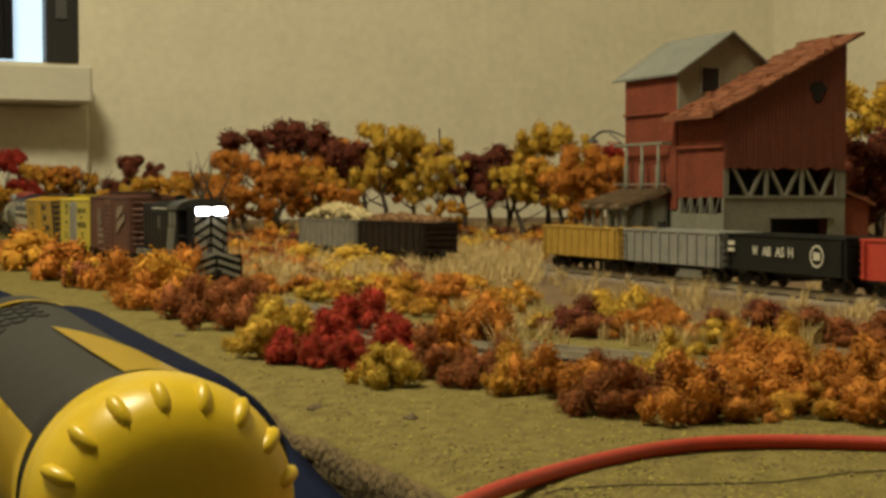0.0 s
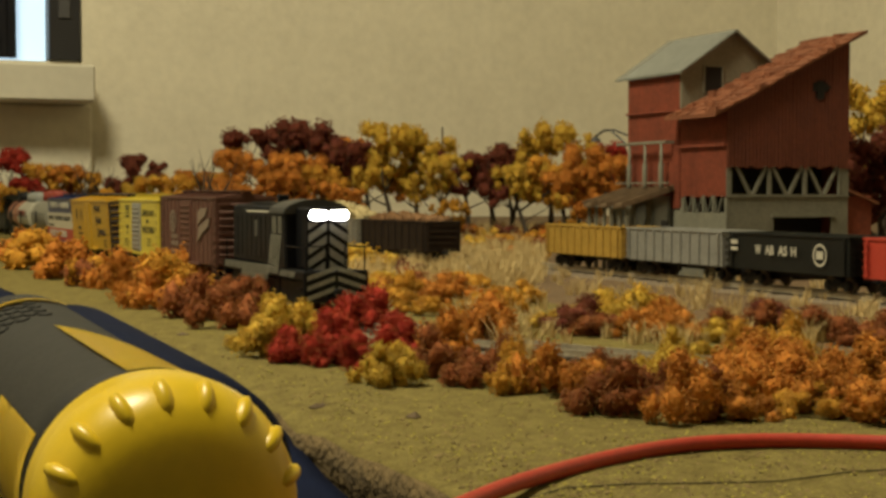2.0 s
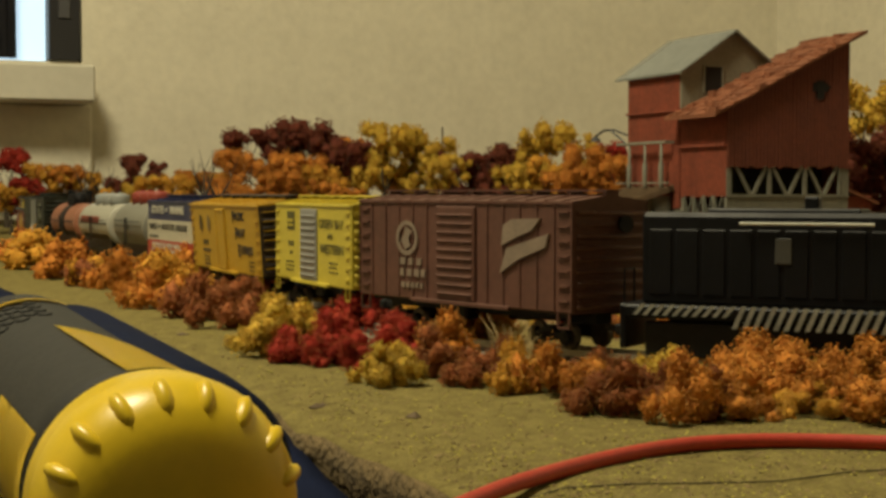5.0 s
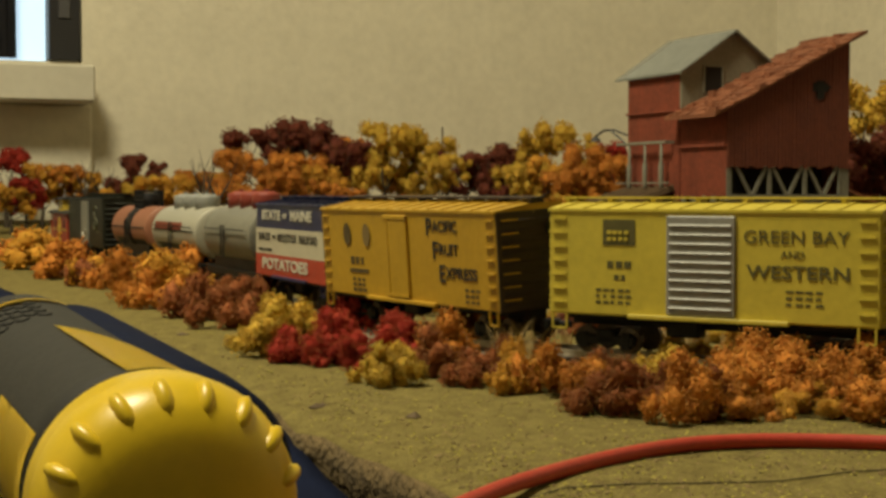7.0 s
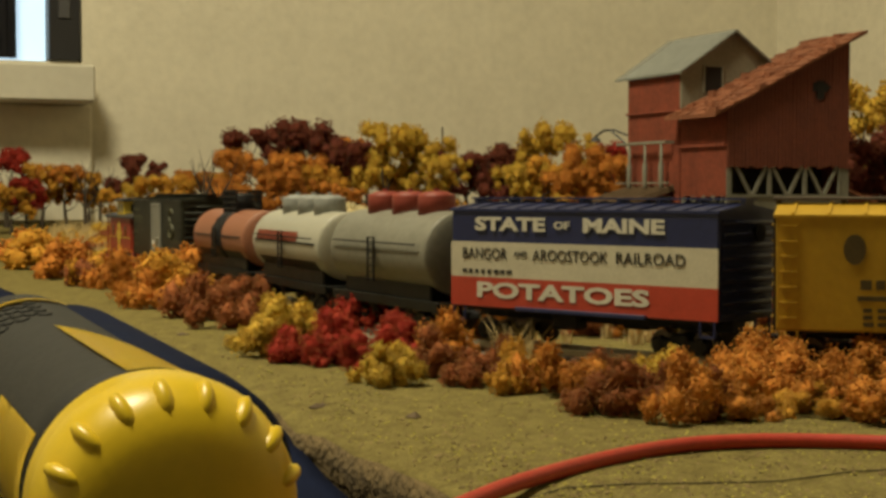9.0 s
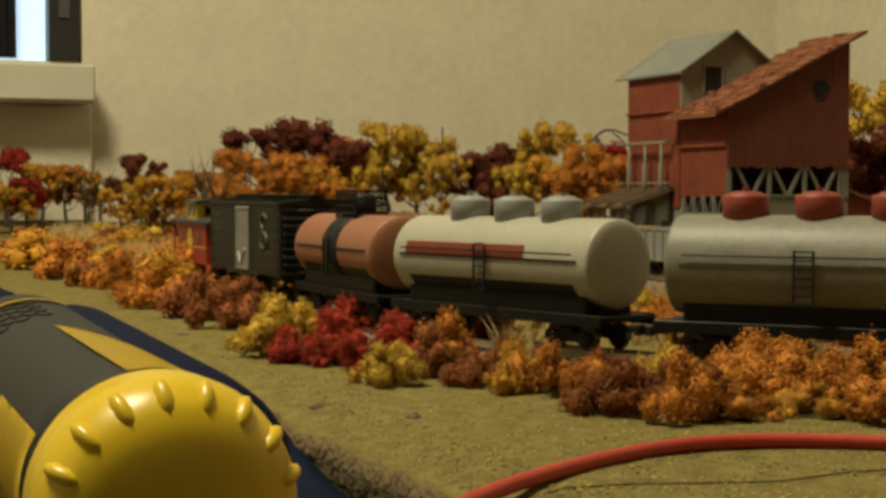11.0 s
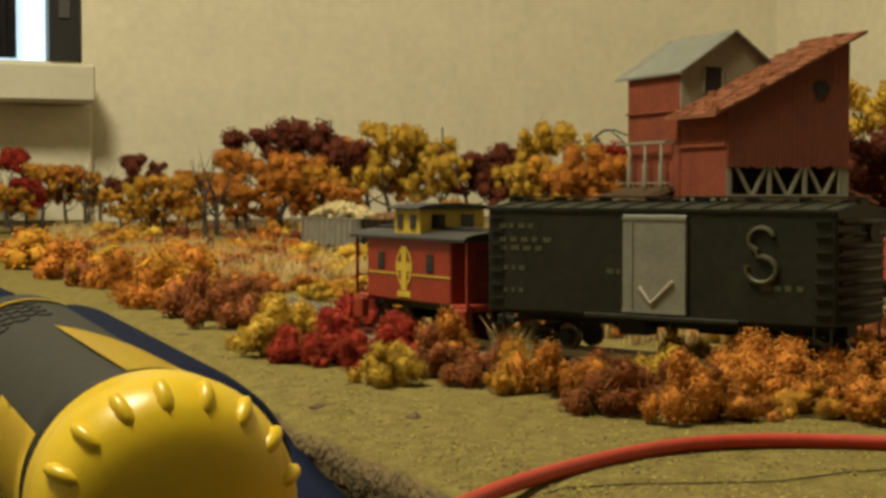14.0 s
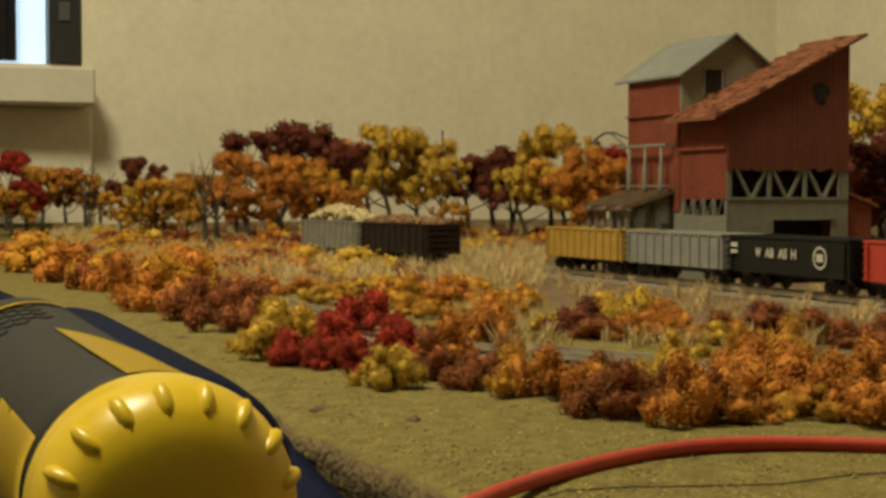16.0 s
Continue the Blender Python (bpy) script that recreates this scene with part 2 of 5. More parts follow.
def build_ground():
    """Layout top: one sheet with relief, running from the front edge to the walls."""
    bm = bmesh.new()
    rows = []
    nv = [0, .003, .008, .016, .03, .045] + [.06 + .0165 * k for k in range(40)] + [.75 + .06 * k for k in range(23)]
    nu = [-2.3 + .1 * k for k in range(9)] + [-1.35 + .0165 * k for k in range(105)] + [.4 + .06 * k for k in range(28)]
    for v in nv:
        row = []
        for u in nu:
            wob = 0.004 * noise.noise(Vector((u * 30, 0, 5))) + 0.002 * noise.noise(Vector((u * 110, 0, 9))) if v < 0.01 else 0
            x = EDGE[0] + UX * u - UY * (v + wob)
            y = EDGE[1] + UY * u + UX * (v + wob)
            row.append(bm.verts.new((x, y, ground_z(x, y))))
        rows.append(row)
    for a, b in zip(rows, rows[1:]):
        for k in range(len(a) - 1):
            bm.faces.new((a[k], a[k + 1], b[k + 1], b[k]))
    for f in bm.faces:
        c = f.calc_center_median()
        if across(c.x, c.y) > .27 + .03 * noise.noise(c * 12):
            f.material_index = 2
    # crumbly cut face along the front edge
    prev = rows[0]
    for j, (dv, dz) in enumerate(((-0.0015, -0.006), (0.001, -0.012), (-0.001, -0.019), (0.002, -0.026))):
        cur = []
        for k, u in enumerate(nu):
            w = dv + 0.0025 * noise.noise(Vector((u * 90, j * 3.1, 1)))
            p0 = rows[0][k].co
            cur.append(bm.verts.new((p0.x - UY * w, p0.y + UX * w, p0.z + dz + 0.0012 * noise.noise(Vector((u * 70, j, 2))))))
        for k in range(len(nu) - 1):
            f = bm.faces.new((cur[k], cur[k + 1], prev[k + 1], prev[k]))
            f.material_index = 1
        prev = cur
    bmesh.ops.recalc_face_normals(bm, faces=bm.faces)
    g = part("ground", bm, [M_GROUND, M_FOAMEDGE, M_DIRT], None, "", None, True)
    tagged(g, "olive turf-covered layout ground with crumbly brown front edge", "ground", "", "structure")
    # bench below the edge
    bm = boxes((-2.4, 2.2, -0.50, 0.02, -0.08, -0.0255, 0.002))
    m = Matrix.Translation((EDGE[0], EDGE[1], 0)) @ pose(0, 0, 0, 0, 0, math.degrees(math.atan2(UY, UX)))
    tagged(part("bench", bm, M_NAVY, None, "", m), "navy cloth-covered bench below the layout edge", "bench", "", "structure")


def build_cloth():
    """Navy cloth bunched on the bench against the layout's edge."""
    bm = bmesh.new()
    rows = []
    for i in range(90):
        u = .62 - i * .022
        row = []
        f = max(0.0, min(1.0, (.02 - u) / .12))
        f = f * f * (3 - 2 * f)
        for j in range(22):
            v = -.0020 - j * .006
            hump = -.0085 + .004 * math.sin(min(1, j / 8) * math.pi) - .010 * max(0, (j - 9) / 12)
            flat = -.0235
            z = flat + (hump - flat) * f
            z += (.0010 + .0012 * f) * noise.noise(Vector((u * 22, v * 60, 4)))
            row.append(bm.verts.new((EDGE[0] + UX * u - UY * v, EDGE[1] + UY * u + UX * v, z)))
        rows.append(row)
    for a, b in zip(rows, rows[1:]):
        for k in range(21):
            bm.faces.new((a[k], b[k], b[k + 1], a[k + 1]))
    bmesh.ops.recalc_face_normals(bm, faces=bm.faces)
    bmesh.ops.solidify(bm, geom=bm.faces[:], thickness=.0015)
    tagged(part("cloth", bm, M_NAVY, None, "", None, True), "navy blue cloth bunched against the layout edge", "cloth")


def strip_along(bm, line, offset, half, z0, z1, top=None, base_half=None):
    """A bar following a list of (x, y, heading)."""
    bh = base_half or half
    prev = None
    for x, y, a in line:
        nx, ny = -math.sin(a), math.cos(a)
        ring = [bm.verts.new((x + nx * (offset + o), y + ny * (offset + o), z)) for o, z in ((-bh, z0), (bh, z0), (half, z1), (-half, z1))]
        if prev:
            for k in range(4):
                bm.faces.new((prev[k], prev[(k + 1) % 4], ring[(k + 1) % 4], ring[k]))
        else:
            bm.faces.new(ring)
        prev = ring
    bm.faces.new(prev[::-1])
    bmesh.ops.recalc_face_normals(bm, faces=bm.faces)


TIE_ME = None


def build_track(name, line, ties, label, zr=0.0):
    """Rails, ties and ballast along a line of (x, y, heading)."""
    tr = thing(name, Matrix.Identity(4), label, "track", "", "structure")
    bm = bmesh.new()
    strip_along(bm, line, 0, 0.016, zr - 0.012, zr - 0.0042, base_half=0.027)
    part("roadbed", bm, M_BALLAST, tr)
    for o in (-0.0083, 0.0083):
        bm = bmesh.new()
        strip_along(bm, line, o, 0.00045, zr - 0.0026, zr)
        strip_along(bm, line, o, 0.0011, zr - 0.0030, zr - 0.0022)
        part("rail", bm, M_RAIL, tr)
    global TIE_ME
    if not TIE_ME:
        bm = boxes((-0.0012, 0.0012, -0.0150, 0.0150, -0.0022, 0, 0.0002))
        TIE_ME = bpy.data.meshes.new("tie")
        bm.to_mesh(TIE_ME)
        bm.free()
        TIE_ME.materials.append(M_TIE)
    for x, y, a in ties:
        ob = new("tie", TIE_ME)
        ob.parent = tr
        ob.matrix_basis = Matrix.Translation((x, y, zr - 0.0028)) @ Matrix.Rotation(a + random.uniform(-.03, .03), 4, "Z")
    return tr


def side_line(x, y, deg, length, back):
    a = math.radians(deg)
    return [(x + math.cos(a) * s, y + math.sin(a) * s, a) for s in np.arange(-back, length, 0.03)]


# ---------------------------------------------------------------- rolling stock
def truck(parent, x, z=0.0):
    """A two-axle truck: side frames, bolster, wheels and axles."""
    t = part("truck_frame", boxes((x - .013, x + .013, -.0125, -.0105, z + .0035, z + .0075, .0006), (x - .013, x + .013, .0105, .0125, z + .0035, z + .0075, .0006),
                                  (x - .004, x + .004, -.0125, .0125, z + .0045, z + .0095, .0006), (x - .0115, x - .0075, -.0128, -.0105, z + .002, z + .0085, .0005),
                                  (x + .0075, x + .0115, -.0128, -.0105, z + .002, z + .0085, .0005)), M_BLACK, parent)
    for dx in (-.0095, .0095):
        for y in (-.0083, .0083):
            bm = lathe(bmesh.new(), [(y - .0013, .0052), (y - .0008, .0055), (y + .0008, .0055), (y + .0013, .0052)], 18, "y")
            part("wheel", bm, M_WHEEL, t, "", Matrix.Translation((x + dx, 0, z + .0055)))
    return t


def coupler(parent, x, z=0.0095):
    s = 1 if x > 0 else -1
    part("coupler", boxes((x, x + s * .0065, -.0015, .0015, z - .001, z + .0016, .0004), (x + s * .005, x + s * .0085, -.0028, .0018, z - .002, z + .0024, .0006)), M_BLACK, parent)


def ladder(parent, x0, x1, y, z0, z1, n, material, axis="x"):
    """Rungs on a side or an end."""
    for k in range(n):
        z = z0 + (z1 - z0) * (k + .5) / n
        if axis == "x":
            part("rung", boxes((x0, x1, y - .0009, y, z - .00035, z + .00035)), material, parent)
        else:
            part("rung", boxes((y - .0002, y + .0009, x0, x1, z - .00035, z + .00035)), material, parent)


SILL = 0.0156


def boxcar(name, L, H, W, m_body, label, m_roof=None, door=None, door_x=0.0, door_w=.026, ribs=0, end_mat=None, walkway=None, m_ends=None, plain_door=False):
    """A box car on two trucks: body, roof with panels, ends with corrugations, door, ladders, running board."""
    car = thing(name, Matrix.Identity(4), label, "freight car", "cars of the moving train")
    h, w, z0 = L / 2, W / 2, SILL
    m_ends = m_ends or m_body
    bm = boxes((-h, h, -w, w, z0, z0 + H, .0007))
    body = part("body", bm, m_body, car)
    # roof: shallow gable, seams
    r = .0030
    bm = bmesh.new()
    a = [(-w - .0006, z0 + H - .0008), (w + .0006, z0 + H - .0008), (w + .0006, z0 + H + .0003), (0, z0 + H + r), (-w - .0006, z0 + H + .0003)]
    prism(bm, a, -h - .0004, h + .0004)
    for v in bm.verts:
        v.co = Vector((v.co.y, v.co.x, v.co.z))
    bmesh.ops.recalc_face_normals(bm, faces=bm.faces)
    roof = part("roof", bm, m_roof or m_body, car)
    n = 13
    bm = bmesh.new()
    for k in range(n):
        x = -h + L * (k + .5) / n
        for s in (-1, 1):
            vs = [bm.verts.new(q) for q in ((x - .0006, 0, z0 + H + r), (x + .0006, 0, z0 + H + r), (x + .0006, s * w, z0 + H + .0002), (x - .0006, s * w, z0 + H + .0002),
                                            (x - .0006, 0, z0 + H + r + .0006), (x + .0006, 0, z0 + H + r + .0006), (x + .0006, s * w, z0 + H + .0009), (x - .0006, s * w, z0 + H + .0009))]
            for f in ((4, 5, 6, 7), (0, 4, 7, 3), (1, 2, 6, 5), (2, 3, 7, 6)):
                bm.faces.new([vs[i] for i in f])
    bmesh.ops.recalc_face_normals(bm, faces=bm.faces)
    part("roof_seams", bm, m_roof or m_body, roof)
    part("running_board", boxes((-h - .002, h + .002, -.0036, -.0013, z0 + H + r + .0012, z0 + H + r + .0019), (-h - .002, h + .002, -.0011, .0011, z0 + H + r + .0012, z0 + H + r + .0019),
                                (-h - .002, h + .002, .0013, .0036, z0 + H + r + .0012, z0 + H + r + .0019),
                                *[(x - .001, x + .001, -.003, .003, z0 + H + r - .0006, z0 + H + r + .0012) for x in np.linspace(-h, h, 8)]), walkway or m_roof or m_body, car)
    # corrugated ends
    for s in (-1, 1):
        bm = bmesh.new()
        for k in range(9):
            z = z0 + H * (k + .6) / 9.6
            tube(bm, [(s * (h + .0001), -w + .002, z), (s * (h + .0001), w - .002, z)], [.0011, .0011], 8)
        part("end_ribs", bm, m_ends, car, smooth=True)
    # side ribs
    if ribs:
        for s in (-1, 1):
            bm = bmesh.new()
            for k in range(ribs + 1):
                x = -h + L * k / ribs
                box(bm, max(-h, x - .0003), min(h, x + .0003), s * w - .0002 if s > 0 else s * w - .0005, s * w + .0005 if s > 0 else s * w + .0002, z0 + .001, z0 + H - .001)
            part("side_ribs", bm, m_body, car)
    # doors
    for s in (-1, 1):
        if door:
            y0, y1 = (-w - .0012, -w + .0002) if s < 0 else (w - .0002, w + .0012)
            d = part("door", boxes((door_x - door_w / 2, door_x + door_w / 2, y0, y1, z0 + .0015, z0 + H - .0022, .0004)), door, car)
            bm = bmesh.new()
            for k in range(0 if plain_door else 10):
                z = z0 + .004 + (H - .010) * k / 9
                yy = y0 if s < 0 else y1
                tube(bm, [(door_x - door_w / 2 + .0015, yy, z), (door_x + door_w / 2 - .0015, yy, z)], [.0007, .0007], 6)
            if plain_door:
                for zz in (z0 + .002, z0 + H - .004):
                    box(bm, door_x - door_w / 2, door_x + door_w / 2, y0 - .0003, y1 + .0003, zz, zz + .0012)
                box(bm, door_x - door_w / 2 + .004, door_x - door_w / 2 + .0046, y0 - .0003, y1 + .0003, z0 + .003, z0 + H - .004)
            part("door_ribs", bm, door, d)
        part("door_track", boxes((door_x - .03, door_x + .035, s * w - (.0018 if s < 0 else 0), s * w + (0 if s < 0 else .0018), z0 - .0006, z0 + .0010, .0002)), m_body, car)
        # grab irons and sill steps
        for x in (-h + .0048, h - .0048):
            ladder(car, x - .0030, x + .0030, (-w if s < 0 else w + .0009), z0 + .002, z0 + H - .001, 7 if door else 0, m_body)
            part("sill_step", boxes((x - .0035, x - .0028, s * w - .0004, s * w + .0004, z0 - .006, z0), (x + .0028, x + .0035, s * w - .0004, s * w + .0004, z0 - .006, z0),
                                    (x - .0035, x + .0035, s * w - .0004, s * w + .0004, z0 - .006, z0 - .0053)), m_body, car)
    for s in (-1, 1):
        ladder(car, -w + .002, -w + .009, s * h + (.0004 if s > 0 else -.0011), z0 + .002, z0 + H - .001, 7, m_body, "y")
        bm = lathe(bmesh.new(), [(s * (h + .0012), .0035), (s * (h + .0022), .0035)], 12)
        part("brake_wheel", bm, M_BLACK, car, "", Matrix.Translation((0, .006, z0 + H * .8)))
        coupler(car, s * h)
        truck(car, s * (h - .022))
    part("underframe", boxes((-h + .003, h - .003, -.004, .004, z0 - .005, z0, .0004), (-h + .006, h - .006, -w + .003, w - .003, z0 - .0016, z0 + .0002),
                             (-.02, -.006, -.009, -.002, z0 - .008, z0 - .001, .001), (.008, .022, .001, .009, z0 - .007, z0 - .001, .001)), M_BLACK, car)
    return car


def resize(car, kx, ky, roll=0.0):
    """Brings a car's body to its own length and width; a tired body leans over its trucks."""
    lean = Matrix.Translation((0, 0, .010)) @ pose(0, 0, 0, roll, 0, 0) @ Matrix.Translation((0, 0, -.010))
    for o in car.children:
        if o.name.startswith("truck_frame"):
            c = sum(v.co.x for v in o.data.vertices) / len(o.data.vertices)
            o.matrix_basis = Matrix.Translation((c * (kx - 1), 0, 0)) @ o.matrix_basis
        else:
            o.matrix_basis = lean @ Matrix.Diagonal((kx, ky, 1, 1)) @ o.matrix_basis
    return car


def front(W):
    """Pose of lettering on the side that faces the viewer."""
    return lambda x, z, out=.0003: Matrix.Translation((x, -W / 2 - out, z)) @ pose(0, 0, 0, 90, 0, 0)


def bars(parent, W, x0, x1, z, n, size, material, out=.0001):
    """A row of small unreadable stencil marks."""
    step = (x1 - x0) / n
    for k in range(n):
        w = step * random.uniform(.45, .8)
        part("stencil_mark", boxes((x0 + k * step, x0 + k * step + w, -W / 2 - out - .0001, -W / 2 + .0001, z - size / 2, z + size / 2)), material, parent)


def tank_car(L, m_up, m_low, label, R, domes=(), dome_mat=None, band=None, stripe=None, dome_rail=False, low_cut=0.40):
    car = thing("tank_car", Matrix.Identity(4), label, "tank car", "cars of the moving train")
    h = L / 2
    zc = 0.0150 + R + .002
    prof = [(-h, R * .10), (-h + .0005, R * .50), (-h + .0013, R * .80), (-h + .0022, R * .955), (-h + .0027, R * .990), (-h + .0034, R), (-h + .0046, R), (-h + .012, R)]
    prof = prof + [(-x, r) for x, r in prof[::-1]]
    bm = lathe(bmesh.new(), prof, 40)
    for f in bm.faces:
        c = f.calc_center_median()
        f.material_index = 1 if c.z < -R * low_cut and abs(c.x) < h - .012 else 0
    t = part("tank", bm, [m_up, m_low], car, "", Matrix.Translation((0, 0, zc)), True)
    bm = boxes((-h + .008, h - .008, -R - .0006, -R + .0006, R * .06 - .0004, R * .06 + .0004), (-h + .008, h - .008, R - .0006, R + .0006, R * .06 - .0004, R * .06 + .0004))
    part("seam", bm, M_BLACK if band else m_low, t)
    if band:
        bm = lathe(bmesh.new(), [(-.0115, R + .0001), (-.0113, R + .0005), (.0113, R + .0005), (.0115, R + .0001)], 40)
        part("band", bm, band, t, "wide black band", smooth=True)
    if stripe:
        bm = bmesh.new()
        n = 8
        for s in (-1,):
            prev = None
            for k in range(n + 1):
                a = math.radians(2 + 20 * k / n)
                y, z = -math.cos(a) * (R + .0003), math.sin(a) * (R + .0003)
                row = [bm.verts.new((x, y, z)) for x in (-h + .012, h - .040)]
                if prev:
                    bm.faces.new((prev[0], prev[1], row[1], row[0]))
                prev = row
        bmesh.ops.solidify(bm, geom=bm.faces[:], thickness=.0002)
        part("stripe", bm, stripe, t, "orange-red painted stripe")
    for k, dx in enumerate(domes):
        bm = lathe(bmesh.new(), [(-.004, .0088), (.0062, .0088), (.0070, .0084), (.0074, .0062), (.0080, .0058), (.0084, .0040)], 26, "z")
        d = part("dome", bm, dome_mat or m_up, t, "", Matrix.Translation((dx, 0, R + .0005)), True)
        part("dome_valve", lathe(bmesh.new(), [(.0082, .0014), (.0098, .0014)], 10, "z"), dome_mat or m_up, d)
    if dome_rail:
        for z in (.0, .0037, .0074, .0110):
            for y in (-.0081, .0081):
                part("rail_bar", boxes((-.0160, .0160, y - .0004, y + .0004, R + z + .0005, R + z + .0014)), M_BLACK, t)
            for x in (-.0156, .0156):
                part("rail_bar", boxes((x - .0004, x + .0004, -.0077, .0077, R + z + .0005, R + z + .0014)), M_BLACK, t)
        for x in (-.0156, -.0117, -.0078, -.0039, 0, .0039, .0078, .0117, .0156):
            for y in (-.0081, .0081):
                part("rail_post", boxes((x - .0004, x + .0004, y - .0004, y + .0004, R - .004, R + .0128)), M_BLACK, t)
        part("dome", lathe(bmesh.new(), [(-.004, .0078), (.0085, .0078), (.0102, .0060), (.0108, .002)], 20, "z"), M_BLACK, t, "", Matrix.Translation((0, 0, R)), True)
        part("walkway", boxes((-.0165, .0165, -.0088, -.0060, R + .0003, R + .0010), (-.0165, .0165, .0060, .0088, R + .0003, R + .0010)), M_BLACK, t)
    # ladder beside the middle
    for x in (-.0035, .0035):
        part("ladder_rail", boxes((x - .0004, x + .0004, -R - .0022, -R - .0014, -R * .75, R * .35)), M_BLACK, t)
    for k in range(7):
        z = -R * .7 + k * .0032
        part("rung", boxes((-.0031, .0031, -R - .0021, -R - .0015, z, z + .0006)), M_BLACK, t)
    if not band:
        part("handrail", tube(bmesh.new(), [(-h + .01, -R - .0013, R * .22), (h - .01, -R - .0013, R * .22)], .0004, 6), M_BLACK, t)
    # frame
    f = part("frame", boxes((-h - .003, h + .003, -.0145, .0145, .0125, .0148, .0005), (-h - .003, h + .003, -.0155, -.0140, .0105, .0152, .0004),
                            (-h - .003, h + .003, .0140, .0155, .0105, .0152, .0004), (-h + .01, h - .01, -.004, .004, .0095, .0126, .0004), (-h + .008, h - .008, -.0130, .0130, .0146, .0225, .0008)), mat("frame_black", (.005, .0055, .005), .5, spec=.25, scale=90), car)
    for s in (-1, 1):
        part("saddle", boxes((s * (h - .02) - .004, s * (h - .02) + .004, -.012, .012, .0146, .0215, .0008)), M_BLACK, f)
        coupler(car, s * (h + .003))
        truck(car, s * (h - .020))
    return car


def locomotive():
    """Dark switcher with cab, hood, white warning chevrons on the end and twin headlights."""
    m_b = mat("loco_paint", (.0042, .0045, .0065), .5, spec=.22, var=.35, scale=70)
    m_s = mat("warning_white", (.52, .52, .45), .6, var=.25, scale=200)
    car = thing("locomotive", Matrix.Identity(4), "black diesel locomotive with white chevron stripes and lit headlights", "locomotive", "cars of the moving train")
    w = .0165
    hd = part("hood", boxes((-.088, .025, -.0125, .0125, .0175, .0474, .0014), (-.060, .005, -.0085, .0085, .0466, .0487, .0006)), m_b, car)
    for k in range(9):
        part("hood_door", boxes((-.084 + k * .0118, -.0742 + k * .0118, -.0129, -.0120, .021, .0420, .0003)), m_b, hd)
    part("hood_light_panel", boxes((-.029, -.022, -.0133, -.0124, .0315, .0395, .0003)), mat("panel_grey", (.07, .07, .065), .5), hd, "small grey panel on the hood side")
    part("hood_handrail", tube(bmesh.new(), [(-.044, -.0142, .0440), (.012, -.0142, .0440)], .0005, 6), m_s, hd)
    cab = part("cab", boxes((.025, .056, -w, w, .0175, .0440, .0010)), m_b, car)
    bm = bmesh.new()
    arc = [(-w - .0012, .0436)] + [(-(w + .0012) * math.cos(a), .0436 + .0068 * math.sin(a)) for a in np.linspace(.15, math.pi - .15, 11)] + [(w + .0012, .0436)]
    prism(bm, arc, .0235, .0580)
    for v in bm.verts:
        v.co = Vector((v.co.y, v.co.x, v.co.z))
    bmesh.ops.recalc_face_normals(bm, faces=bm.faces)
    part("cab_roof", bm, mat("loco_roof", (.035, .034, .030), .5, var=.3), cab)
    for s in (-1, 1):
        part("cab_window", boxes((.0290, .0385, s * w - .0004, s * w + .0004, .0340, .0425), (.0425, .0505, s * w - .0004, s * w + .0004, .0340, .0425)), mat("cab_glass", (.075, .075, .062), .2, bump=0), cab)
    nose = part("short_hood", boxes((.056, .080, -.0108, .0108, .0175, .0468, .0012)), m_b, car)
    # chevrons on the short hood's end and the front plate
    for k in range(5):
        z = .0135 + k * .0058
        for s in (-1, 1):
            bm = bmesh.new()
            vs = [bm.verts.new(q) for q in ((.0803, s * .0008, z + .0052), (.0803, s * .0008, z + .0088), (.0803, s * .0102, z + .0030), (.0803, s * .0102, z - .0004))]
            bm.faces.new(vs)
            bmesh.ops.solidify(bm, geom=bm.faces[:], thickness=.0003)
            part("chevron", bm, m_s, nose, "white diagonal warning stripe")
    bm = bmesh.new()
    for k in range(3):
        for s in (-1, 1):
            z = .0045 + k * .0046
            vs = [bm.verts.new(q) for q in ((.0965, s * .0008, z + .0042), (.0965, s * .0008, z + .0064), (.0965, s * .0150, z + .0018), (.0965, s * .0150, z - .0003))]
            bm.faces.new(vs)
    bmesh.ops.solidify(bm, geom=bm.faces[:], thickness=.0003)
    deck = part("deck", boxes((-.096, .096, -w, w, .0135, .0178, .0006), (.0930, .0962, -w, w, .0035, .0180, .0006), (-.0962, -.0930, -w, w, .0035, .0180, .0006)), m_b, car)
    part("pilot_stripes", bm, m_s, deck, "white diagonal stripes on the pilot")
    # striped sills and steps
    for x0, x1, z0, z1 in ((-.090, -.046, .0146, .0182), (-.046, .020, .0112, .0184), (.019, .044, .0148, .0335), (.046, .078, .0144, .0172)):
        bm = bmesh.new()
        n = max(3, int((x1 - x0) / .0042))
        for k in range(n):
            x = x0 + (x1 - x0) * k / n
            lean = .0042 if z1 - z0 < .01 else .0085
            vs = [bm.verts.new(q) for q in ((x, -w - .0005, z0), (x + .0021, -w - .0005, z0), (x + .0021 + lean, -w - .0005, z1), (x + lean, -w - .0005, z1))]
            bm.faces.new(vs)
        bmesh.ops.solidify(bm, geom=bm.faces[:], thickness=.0002)
        part("warning_stripes", bm, m_s, deck, "white slanted sill stripes")
    part("fuel_tank", boxes((-.034, .034, -.0140, .0140, .0020, .0135, .0015)), m_b, car)
    # twin headlights
    hl = part("headlight", boxes((.0775, .0812, -.0102, .0102, .0396, .0466, .0008)), m_b, car)
    for s in (-1, 1):
        part("lens", boxes((.0808, .0826, s * .0053 - .0046, s * .0053 + .0046, .0410, .0452, .0012)), M_LAMP, hl, "lit white headlight lens")
